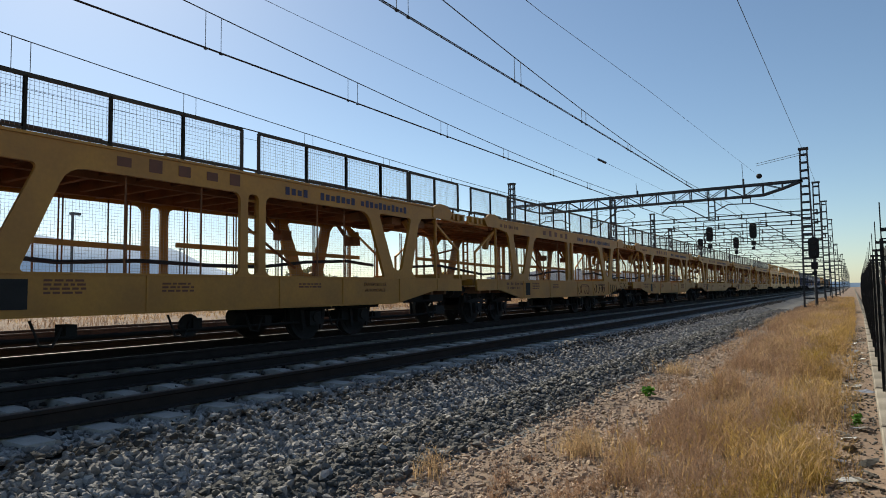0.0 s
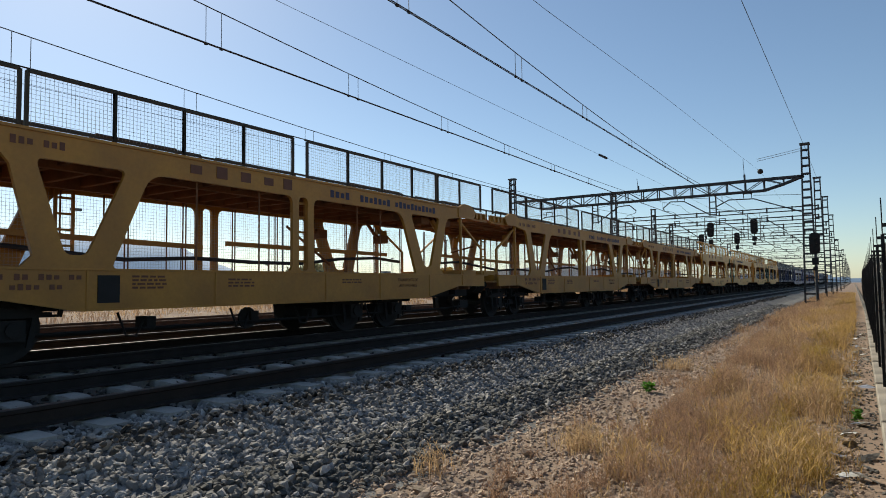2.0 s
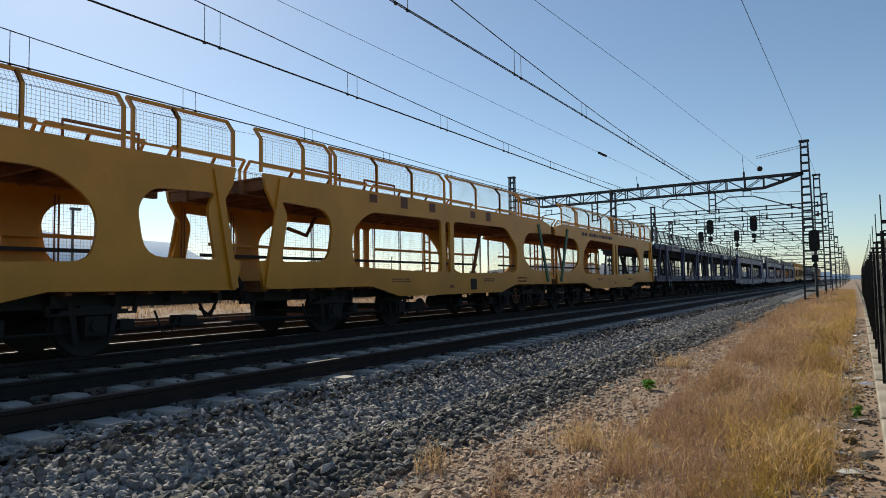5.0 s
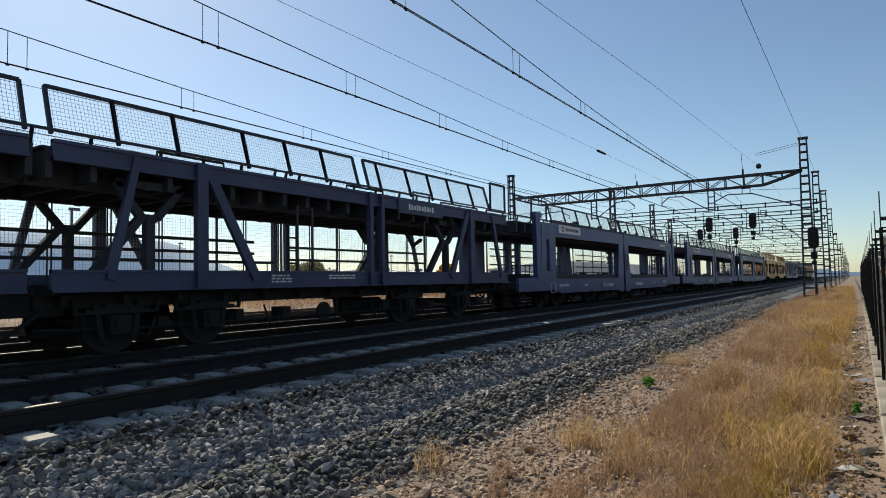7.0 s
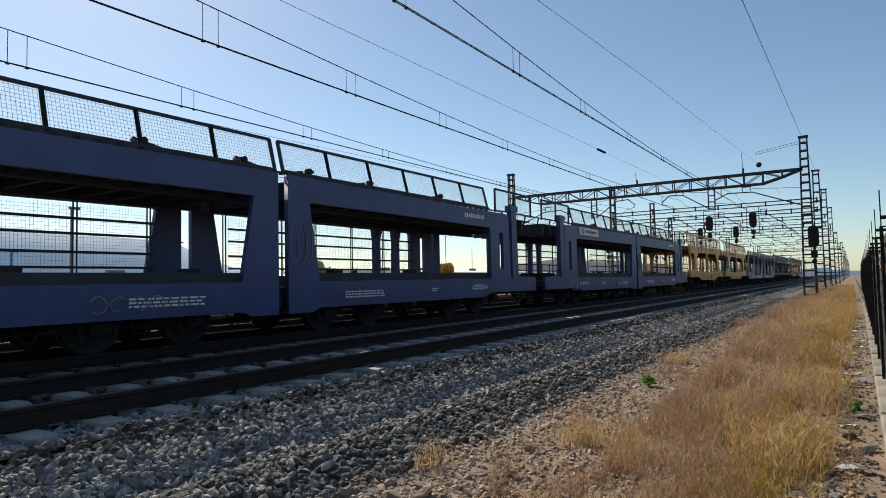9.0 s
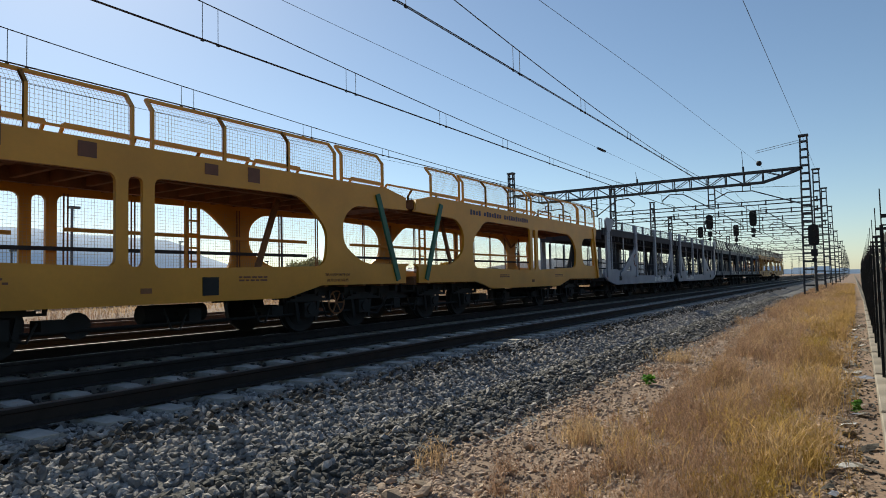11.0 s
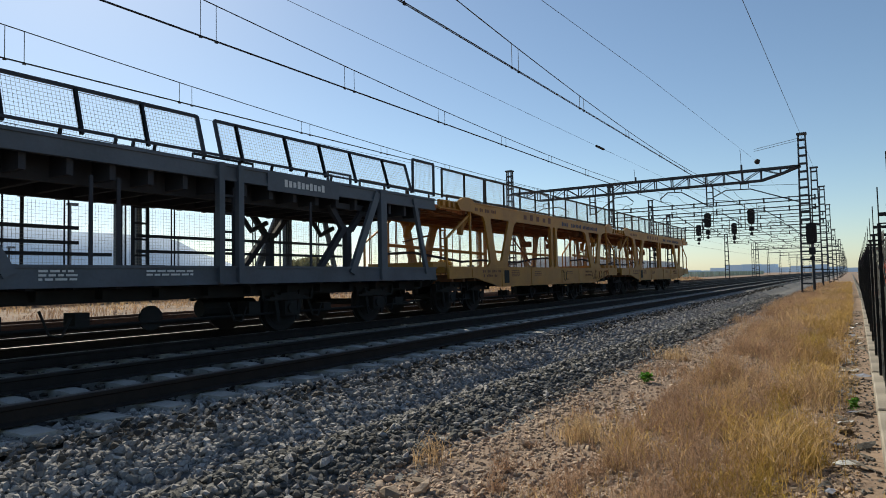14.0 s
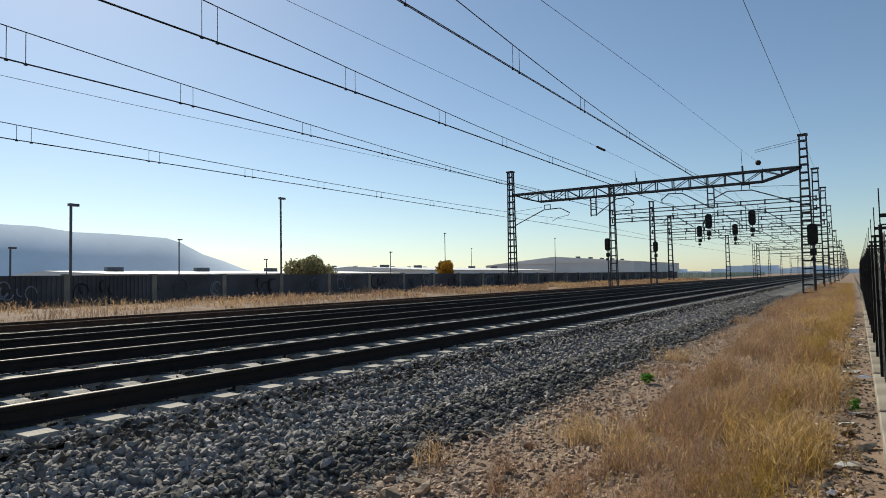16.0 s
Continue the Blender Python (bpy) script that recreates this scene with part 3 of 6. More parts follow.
# ---- beyond the tracks ----
def make_wall():
    w = thing("wall_west", "long dark concrete panel wall with graffiti behind the tracks", "wall", kind="structure")
    shared = {}
    y = -30.0
    i = 0
    while y < 126:
        n = 4.0
        ribbed = y < 18
        key = "ribbed" if ribbed else "plain"
        if key not in shared:
            bm = bmesh.new()
            box(bm, -0.09, 0.09, 0.02, 3.98, -0.2, 1.28)
            if ribbed:
                for k in range(20):
                    box(bm, 0.09, 0.125, 0.1 + k * 0.195, 0.2 + k * 0.195, -0.1, 1.24)
            ob = part("panel", bm, M_WALL, w)
            shared[key] = ob.data
        else:
            ob = new("panel", shared[key])
            ob.parent = w
        ob.location = (-28, y, 0.16 + 0.002 * (y > 60) * (y - 60))
        if "post" not in shared:
            bm = bmesh.new()
            box(bm, -0.13, 0.16, -0.12, 0.12, -0.3, 1.34)
            ob = part("post", bm, M_CONCRETE, w)
            shared["post"] = ob.data
        else:
            ob = new("post", shared["post"])
            ob.parent = w
        ob.location = (-28, y, 0.16)
        y += n
        i += 1
    # graffiti: loops and strokes of paint
    rnd = random.Random(8)
    for k in range(34):
        y = 6 + k * 3.2 + rnd.uniform(-0.5, 0.5)
        bm = bmesh.new()
        for _ in range(rnd.randint(3, 6)):
            cy, cz, r = y + rnd.uniform(-1, 1), 0.75 + rnd.uniform(-0.1, 0.25), rnd.uniform(0.2, 0.5)
            a0, a1 = rnd.uniform(0, 3), rnd.uniform(3, 6.3)
            pts = [(-27.865, cy + r * 0.8 * math.cos(a0 + (a1 - a0) * t / 9), cz + r * math.sin(a0 + (a1 - a0) * t / 9)) for t in range(10)]
            rod(bm, pts, 0.028, 4)
        m = (M_BLACK, M_SLATE, M_GREY)[k % 3]
        part("graffiti", bm, m, w)


make_wall()


def make_backdrop():
    # a table mountain far off, its haze carried by colour and glow
    bm = bmesh.new()
    prof = ((-1500, 120), (-1380, 190), (-1250, 205), (-1100, 232), (-960, 235), (-840, 224), (-760, 222), (-640, 206), (-520, 196), (-400, 192), (-330, 186), (-280, 165), (-200, 125), (-120, 92), (-40, 62), (60, 38), (220, 22), (500, 8), (700, 0))
    c, d = Vector((-2450, 1100, 0)), Vector((0.50, 0.866, 0))
    rows_ = []
    n = Vector((-0.866, 0.5, 0))
    for j, (k, off) in enumerate(((0, -260), (0.55, -120), (1, 0), (0.9, 500))):
        row = []
        for i, (u, h) in enumerate(prof):
            p = c + d * (u + 780) + n * off
            row.append(bm.verts.new((p.x, p.y, max(0, h * k + 7 * noise.noise((u * 0.012, j * 1.7, 0.0)) * (k > 0)) - 2)))
        rows_.append(row)
    for a, b in zip(rows_, rows_[1:]):
        for i in range(len(prof) - 1):
            bm.faces.new((a[i], a[i + 1], b[i + 1], b[i]))
    tagged(finish("backdrop_hill", bm, M_HILL, smooth=True), "flat-topped hill on the horizon in painted blue haze", "hill", kind="structure")
    # low grey distance at the end of the line, same painted haze
    bm = bmesh.new()
    for i in range(60):
        x0 = -900 + i * 16
        h = 7 + 7 * noise.noise((i * 0.33, 0, 0)) + 3 * noise.noise((i * 1.7, 4, 0))
        y = 760 + 20 * noise.noise((i * 0.5, 9, 0))
        box(bm, x0, x0 + 17, y, y + 30, -2, max(3, h))
    tagged(finish("backdrop_distance", bm, M_HILL), "grey town and trees at the horizon in painted haze", "distance", kind="structure")


make_backdrop()


def shed(x, y, lx, ly, h, ridge, label, mat=M_SHED):
    s = thing("warehouse", label, "warehouse", "warehouses", m=pose(x, y, 0))
    bm = bmesh.new()
    box(bm, -lx / 2, lx / 2, -ly / 2, ly / 2, -0.2, h)
    part("wall", bm, mat, s)
    bm = bmesh.new()
    a = [bm.verts.new(p) for p in ((-lx / 2 - 0.4, -ly / 2 - 0.4, h), (lx / 2 + 0.4, -ly / 2 - 0.4, h), (lx / 2 + 0.4, ly / 2 + 0.4, h), (-lx / 2 - 0.4, ly / 2 + 0.4, h), (0, -ly / 2 - 0.4, h + ridge), (0, ly / 2 + 0.4, h + ridge))]
    for f in ((0, 1, 4), (1, 2, 5, 4), (2, 3, 5), (3, 0, 4, 5), (3, 2, 1, 0)):
        bm.faces.new([a[i] for i in f])
    part("roof", bm, M_SHEDROOF, s)
    k = max(2, int(ly / 14))
    for i in range(k):
        bm = bmesh.new()
        yy = -ly / 2 + ly * (i + 0.5) / k
        zz = h + ridge * 0.75
        bar(bm, (lx * 0.11, yy - 1.2, zz + 0.3), (lx * 0.11, yy + 1.2, zz + 0.3), 1.0, 0.7)
        part("roof_vent", bm, M_SLATE, s)
    return s


def lamp_post(x, y, h, arm):
    p = thing("street_lamp", "tall slim grey street lamp beyond the wall", "street lamp", "street lamps", m=pose(x, y, 0))
    bm = bmesh.new()
    rod(bm, [(0, 0, 0), (0, 0, h * 0.5), (0, 0, h)], 0.08, 6)
    part("pole", bm, M_SLATE, p)
    bm = bmesh.new()
    box(bm, -0.12, 0.12, -0.45 if arm < 0 else -0.15, 0.15 if arm < 0 else 0.45, h, h + 0.16)
    part("lamp_head", bm, M_SLATE, p)
    return p


def leaf_tree(x, y, h, w, mat, label, seed):
    rnd = random.Random(seed)
    t = thing("tree", label, "tree", "trees", m=pose(x, y, 0))
    bm = bmesh.new()
    rod(bm, [(0, 0, -0.3), (0.1, 0, h * 0.25), (0.0, 0.1, h * 0.45)], 0.22, 7)
    for i in range(7):
        a = i * 0.9
        rod(bm, [(0, 0, h * 0.3), (math.cos(a) * w * 0.2, math.sin(a) * w * 0.2, h * 0.5), (math.cos(a) * w * 0.36, math.sin(a) * w * 0.36, h * (0.6 + 0.03 * i))], 0.07, 5)
    part("trunk", bm, M_BARK, t)
    co, faces = [], []
    blobs = [(rnd.gauss(0, w * 0.2), rnd.gauss(0, w * 0.2), h * rnd.uniform(0.38, 0.82), w * rnd.uniform(0.12, 0.22)) for _ in range(26)]
    for _ in range(5200):
        bx, by, bz, br = blobs[rnd.randrange(len(blobs))]
        v = Vector((rnd.gauss(0, 1), rnd.gauss(0, 1), rnd.gauss(0, 0.8))).normalized() * br * rnd.uniform(0.7, 1.08)
        p = Vector((bx, by, bz)) + v
        e = Euler((rnd.uniform(-1.5, 1.5), rnd.uniform(-1.5, 1.5), rnd.uniform(0, 6.3))).to_matrix()
        s = rnd.uniform(0.1, 0.24)
        b = len(co)
        for q in ((-s, 0, 0), (0, -s * 0.45, 0.03), (s, 0, 0), (0, s * 0.45, 0.03)):
            co.append(tuple(p + e @ Vector(q)))
        faces.append((b, b + 1, b + 2, b + 3))
    me = bpy.data.meshes.new("crown")
    me.from_pydata(co, [], faces)
    me.materials.append(mat)
    ob = new("crown", me)
    ob.parent = t
    return t


def make_beyond():
    shed(-95, 75, 34, 60, 2.5, 0.8, "long low pale warehouse with roof vents")
    shed(-100, 150, 44, 70, 3.2, 1.3, "white-roofed warehouse with roof vents")
    shed(-95, 262, 60, 70, 6.2, 2.6, "large pale warehouse with a white pitched roof")
    shed(-210, 260, 60, 90, 6, 2.5, "grey warehouse farther off")
    shed(-140, 420, 60, 120, 8, 3, "hazy warehouse near the horizon")
    for x, y, h, a in ((-40, 20.3, 5.9, 1), (-60, 25.5, 4.3, 1), (-40, 37.3, 7.95, 1), (-75, 52, 6.9, 1), (-75, 67, 4.5, -1), (-75, 98, 6.4, 1), (-72, 113, 10.6, 1), (-90, 155, 9.5, 1), (-66, 158, 11.2, 1), (-40, 12, 3.2, 1)):
        lamp_post(x, y, h, a)
    leaf_tree(-48, 49, 3.6, 4.6, M_TREE, "bushy olive-green tree behind the wall", 3)
    leaf_tree(-62, 97, 4.6, 4.0, M_TREE_Y, "small tree with orange autumn leaves", 4)
    # pale panel fence that carries on from the wall
    f = thing("fence_west", "pale green slatted fence beyond the concrete wall", "fence", kind="structure")
    sl = None
    for i in range(90):
        if sl is None:
            bm = bmesh.new()
            box(bm, -0.05, 0.05, -0.45, 0.45, -0.6, 1.35)
            sl = part("slat", bm, M_MESHGREEN, f)
            ob = sl
        else:
            ob = new("slat", sl.data)
            ob.parent = f
        ob.location = (-27.9, 127 + i * 1.6, 0)


M_MESHGREEN = material("pale_green_slats", (0.42, 0.50, 0.36), 0.7, var=0.2, scale=1, fine=20, bump=0.05, spread=0.2)
make_beyond()


# ---- fence beside the camera ----
def make_fence():
    f = thing("fence_east", "dark netted wire fence on a concrete kerb", "fence", kind="structure")
    bm = bmesh.new()
    kerb = None
    for i in range(40):
        if kerb is None:
            box(bm, -0.06, 0.10, 0.01, 0.99, -0.9, -0.52)
            bmesh.ops.bevel(bm, geom=bm.edges[:], offset=0.012, segments=1, affect="EDGES")
            kerb = part("kerb_stone", bm, M_CONCRETE, f)
            ob = kerb
        else:
            ob = new("kerb_stone", kerb.data)
            ob.parent = f
        ob.location = (0.20 + 0.0065 * i, 2.2 + i * 1.0, -0.01 * (i % 3))
        ob.rotation_euler.z = radians(-0.4)
    far = bmesh.new()
    box(far, -0.08, 0.08, 42.2, 400, -0.9, -0.52)
    part("kerb", far, M_CONCRETE, f).location = (0.47, 0, 0)
    post = None
    for i in range(34):
        if post is None:
            bm = bmesh.new()
            bar(bm, (0, 0, -0.7), (0, 0, 1.45), 0.035)
            bar(bm, (0, 0, 1.45), (0, 0, 1.85), 0.012)
            bar(bm, (0, 0, 1.55), (0.35, 0, 1.55), 0.04)
            bar(bm, (0, 0, 1.45), (0.35, 0, 1.45), 0.015)
            post = part("post", bm, M_BLACK, f)
            ob = post
        else:
            ob = new("post", post.data)
            ob.parent = f
        y = 3.4 + i * 2.5
        ob.location = (0.23 + 0.0063 * y, y, 0)
    # netting with gaps through which light shows
    rnd = random.Random(4)
    bm = bmesh.new()
    y = 2.6
    while y < 130:
        st = 0.05 + 0.008 * y
        z = -0.55
        x = 0.255 + 0.0063 * y
        while z < 1.22 - 0.06 * math.sin(y * 1.25):
            h = 0.10
            if rnd.random() < 0.93:
                v = [bm.verts.new((x + rnd.uniform(-0.012, 0.012), y + a, z + b)) for a, b in ((0, 0), (st * 1.08, 0), (st * 1.08, h * 1.08), (0, h * 1.08))]
                bm.faces.new(v)
            z += h
        y += st
    part("netting", bm, M_HEDGE, f)
    # faded red containers stacked behind the fence
    for i in range(4):
        c = thing("container", "faded red steel container behind the fence", "container", "containers", m=pose(3.4, 12 + i * 13, 0))
        bm = bmesh.new()
        box(bm, -1.2, 1.2, 0, 12.2, -0.7, 1.9)
        for k in range(40):
            box(bm, -1.24, -1.2, 0.1 + k * 0.3, 0.25 + k * 0.3, -0.6, 1.8)
        part("shell", bm, M_RED, c)


make_fence()


# ---- dry grass ----
def blades(name, places, mat, label, seed, width=0.0026):
    """Bent stalks with side shoots: places (x, y, z, height)."""
    rnd = random.Random(seed)
    co, faces = [], []
    for x, y, z, h in places:
        a = rnd.uniform(0, 6.28)
        lean = rnd.uniform(0.05, 0.8) * h
        w = width * rnd.uniform(0.7, 1.5) * (1 + y * 0.07)
        dx, dy = math.cos(a), math.sin(a)
        px, py = -dy * w, dx * w
        b = len(co)
        for t in (0, 0.4, 0.75, 1.0):
            k = lean * t * t
            cx, cy, cz = x + dx * k, y + dy * k, z + h * t * (1 - 0.12 * t)
            ww = 1 - 0.8 * t
            co.append((cx - px * ww, cy - py * ww, cz))
            co.append((cx + px * ww, cy + py * ww, cz))
        for i in range(3):
            faces.append((b + 2 * i, b + 2 * i + 1, b + 2 * i + 3, b + 2 * i + 2))
        for s in range(rnd.randint(2, 6)):
            t = rnd.uniform(0.25, 0.98)
            k = lean * t * t
            p = Vector((x + dx * k, y + dy * k, z + h * t * (1 - 0.12 * t)))
            q = p + Vector((rnd.uniform(-1, 1), rnd.uniform(-1, 1), rnd.uniform(-0.1, 1.0))) * h * rnd.uniform(0.12, 0.3)
            o = Vector((w * 0.7, w * 0.7, 0))
            b = len(co)
            co += [tuple(p - o), tuple(p + o), tuple(q)]
            faces.append((b, b + 1, b + 2))
    me = bpy.data.meshes.new(name)
    me.from_pydata(co, [], faces)
    me.materials.append(mat)
    return tagged(new(name, me), label, "grass", kind="stuff")


def weed_bushes(name, places, mat, label, seed):
    """Dry weeds: stems that spread from one root, each with twigs and small seed heads."""
    rnd = random.Random(seed)
    co, faces = [], []

    def blade(a, b, w):
        k = len(co)
        side = Vector((rnd.uniform(-1, 1), rnd.uniform(-1, 1), 0)).normalized() * w
        co.extend((tuple(a - side), tuple(a + side), tuple(b + side * 0.4), tuple(b - side * 0.4)))
        faces.append((k, k + 1, k + 2, k + 3))
    for x, y, z, h in places:
        root = Vector((x, y, z))
        w = 0.0016 * (1 + y * 0.06)
        for _ in range(rnd.randint(9, 16)):
            a, lean = rnd.uniform(0, 6.28), rnd.uniform(0.1, 0.95)
            way = Vector((math.cos(a) * lean, math.sin(a) * lean, 1)).normalized()
            n = 3
            pt = root + Vector((rnd.gauss(0, 0.025), rnd.gauss(0, 0.025), 0))
            step = h * rnd.uniform(0.6, 1.1) / n
            for i in range(n):
                q = pt + way * step
                blade(pt, q, w * (1.25 - 0.3 * i))
                for _k in range(rnd.randint(1, 3)):
                    o = pt + (q - pt) * rnd.random()
                    tip = o + (way + Vector((rnd.gauss(0, 0.7), rnd.gauss(0, 0.7), rnd.uniform(-0.1, 0.5)))).normalized() * h * rnd.uniform(0.1, 0.26)
                    blade(o, tip, w * 0.75)
                    if rnd.random() < 0.55:
                        blade(tip, tip + Vector((rnd.gauss(0, 0.006), rnd.gauss(0, 0.006), 0.014)), w * 2.2)
                pt = q
                way = (way + Vector((rnd.gauss(0, 0.18), rnd.gauss(0, 0.18), 0.05))).normalized()
    me = bpy.data.meshes.new(name)
    me.from_pydata(co, [], faces)
    me.materials.append(mat)
    return tagged(new(name, me), label, "weeds", kind="stuff")


def make_grass():
    rnd = random.Random(21)
    gold, pale, brown = [], [], []
    for _ in range(70000):
        y = near_y(rnd, 2.6, 90, 1.9)
        x = rnd.uniform(-3.3, 0.0)
        left = -1.55 - 0.045 * min(y, 30) + 0.45 * noise.noise((0, y * 0.6, 0))
        d = noise.noise((x * 1.4, y * 0.55, 5.0))
        if x < left:
            if rnd.random() > 0.16 + 0.012 * min(y, 30) or x < left - 0.8:
                continue
        if x > -0.22 and y < 26 and rnd.random() < 0.7:
            continue
        if d < 0.08 and rnd.random() < 0.86 and y < 30:
            continue
        h = rnd.uniform(0.10, 0.40) * (1 + 0.6 * d) * (0.65 if x < left + 0.3 else 1.0)
        k = noise.noise((x * 0.9, y * 0.35, 9.0)) + rnd.uniform(-0.3, 0.3) + (x + 0.95) * 0.45
        (gold if k > 0.06 else pale if k > -0.30 or rnd.random() < 0.3 else brown).append((x, y, bank_height(x, y) - 0.02, h))
    blades("brown_weeds", brown, M_GRASS_BROWN, "brown dry weeds on the gravel", 8)
    blades("dry_grass", gold, M_GRASS, "golden dry grass along the verge", 1)
    blades("dry_stalks", pale, M_GRASS_PALE, "pale brown dry weed stalks on gravel", 2)
    bush = []
    for _ in range(9000):
        x, y = rnd.uniform(-2.1, -0.7), near_y(rnd, 3.2, 10, 1.2)
        if noise.noise((x * 2.2, y * 1.1, 3.0)) > -0.05 and x > -1.5 - 0.07 * y - 0.25 * rnd.random():
            bush.append((x, y, bank_height(x, y) - 0.01, rnd.uniform(0.06, 0.26)))
    blades("twiggy_weeds", bush, M_GRASS_BROWN, "twiggy reddish-brown weeds on the gravel", 9, 0.0018)
    gold_bush, red_bush = [], []
    for _ in range(1500):
        y = near_y(rnd, 3.0, 22, 1.7)
        x = rnd.uniform(-2.4 - 0.03 * y, -0.25)
        n = noise.noise((x * 1.7, y * 0.9, 12.0))
        edge = -1.6 - 0.045 * y
        if x < edge and rnd.random() < 0.85 or n < -0.12:
            continue
        h = rnd.uniform(0.16, 0.42) * (0.75 + 0.5 * n) * (0.6 if x < edge + 0.2 else 1)
        (gold_bush if x + 0.35 * noise.noise((x, y * 0.7, 2.0)) > -0.95 else red_bush).append((x, y, bank_height(x, y) - 0.01, h))
    weed_bushes("golden_weeds", gold_bush, M_GRASS_OLIVE, "golden olive dry bushy weeds beside the fence", 41)
    weed_bushes("brown_bushes", red_bush, M_GRASS_BROWN, "reddish-brown dry bushy weeds on the gravel", 42)
    tufts = []
    for cx, cy, r, n in ((-2.35, 6.1, 0.12, 260), (-3.1, 4.6, 0.1, 80), (-2.9, 12.5, 0.2, 160)):
        for _ in range(n):
            x, y = cx + rnd.gauss(0, r), cy + rnd.gauss(0, r)
            tufts.append((x, y, bank_height(x, y), rnd.uniform(0.08, 0.3)))
    blades("weed_stalks", tufts, M_GRASS_PALE, "thin dry weeds among the ballast stones", 3, 0.0022)
    far, far_brown = [], []
    for _ in range(26000):
        y = near_y(rnd, -5, 120, 1.2)
        x = rnd.uniform(-27.6, -21.2)
        n = noise.noise((x * 0.5, y * 0.22, 1.0)) + 0.5 * noise.noise((x * 1.3, y * 0.8, 6.0))
        if n < -0.2 and rnd.random() < 0.8:
            continue
        h = rnd.uniform(0.06, 0.34) * max(0.35, 1 + 1.1 * n)
        (far_brown if noise.noise((x * 0.4, y * 0.15, 7.0)) + rnd.uniform(-0.35, 0.35) > 0 else far).append((x, y, profile(x) - 0.03, h))
    blades("far_grass", far, M_GRASS_PALE, "tall pale dry grass at the foot of the wall", 4, 0.006)
    blades("far_weeds", far_brown, M_GRASS_BROWN, "brown dry weeds at the foot of the wall", 5, 0.006)
    # a green weed and a scrap of green litter
    for x, y, n, r, name, lab in ((-2.62, 9.6, 60, 0.09, "green_weed", "small bright green leafy weed among stones"), (-0.02, 8.9, 30, 0.06, "green_weed", "small green plant beside the kerb")):
        co, faces = [], []
        for _ in range(n):
            a, q = rnd.uniform(0, 6.28), rnd.uniform(0.2, 1) * r
            p = Vector((x + math.cos(a) * q, y + math.sin(a) * q, bank_height(x, y) + 0.02 + rnd.uniform(0, 0.12)))
            e = Euler((rnd.uniform(-0.7, 0.7), rnd.uniform(-0.7, 0.7), rnd.uniform(0, 6.28))).to_matrix()
            b = len(co)
            for v in ((-0.045, 0, 0), (0, -0.025, 0.008), (0.045, 0, 0), (0, 0.025, 0.008)):
                co.append(tuple(p + e @ Vector(v)))
            faces.append((b, b + 1, b + 2, b + 3))
        me = bpy.data.meshes.new(name)
        me.from_pydata(co, [], faces)
        me.materials.append(M_LEAF)
        tagged(new(name, me), lab, "weed")



def make_litter():
    """Scraps of faded paper and plastic lying between the grass and the kerb."""
    rnd = random.Random(31)
    for k in range(70):
        y = 3.4 + k * 0.3 + rnd.uniform(-0.2, 0.2)
        x = rnd.uniform(-0.28, 0.08) + 0.004 * y
        bm = bmesh.new()
        s = rnd.uniform(0.05, 0.16)
        n = 7
        c = [bm.verts.new((s * 0.5 * math.cos(i * 6.283 / n) * rnd.uniform(0.6, 1.2), s * math.sin(i * 6.283 / n) * rnd.uniform(0.6, 1.2), rnd.uniform(0, 0.35) * s)) for i in range(n)]
        t = bm.verts.new((0, 0, s * 0.3))
        for i in range(n):
            bm.faces.new((c[i], c[(i + 1) % n], t))
        ob = finish("litter", bm, (M_WHITE, M_CONCRETE, M_GREY, M_STONE_DARK, M_CONCRETE)[k % 5])
        ob.location = (x, y, bank_height(x, y) + 0.015)
        ob.rotation_euler = (rnd.uniform(-0.3, 0.3), rnd.uniform(-0.3, 0.3), rnd.uniform(0, 6))
        tagged(ob, "crumpled faded scrap of paper on the soil", "litter", "litter along the kerb")


# ---- the train ----
TRAIN_X = -10.35
SPEED = 22.0
HALF = 1.45


def wires(bm, x, y0, y1, z0, z1, pitch=0.055, r=0.0021, lean=0.0):
    """Woven wire between two posts; lean moves its top edge inwards."""
    n = max(2, int((y1 - y0) / pitch))
    m = max(2, int((z1 - z0) / pitch))
    for i in range(1, n):
        y = y0 + (y1 - y0) * i / n
        tri_bar(bm, (x, y, z0), (x - lean, y, z1), r)
    for j in range(1, m):
        t = j / m
        z = z0 + (z1 - z0) * t
        tri_bar(bm, (x - lean * t, y0, z), (x - lean * t, y1, z), r)


def tri_bar(bm, a, b, r):
    a, b = Vector(a), Vector(b)
    along_y = abs(b.y - a.y) > abs(b.z - a.z)
    o = ((Vector((r, 0, -r)), Vector((-r, 0, -r)), Vector((0, 0, r))) if along_y else (Vector((r, -r, 0)), Vector((-r, -r, 0)), Vector((0, r, 0))))
    v = [bm.verts.new(p + q) for p in (a, b) for q in o]
    for i in range(3):
        bm.faces.new((v[i], v[(i + 1) % 3], v[3 + (i + 1) % 3], v[3 + i]))


def plate(name, outline, holes, x, mat, parent, thick=0.07):
    me = plate_mesh(name, outline, holes, thick)
    me.materials.append(mat)
    ob = new(name, me)
    ob.location.x = x
    ob.parent = parent
    return ob


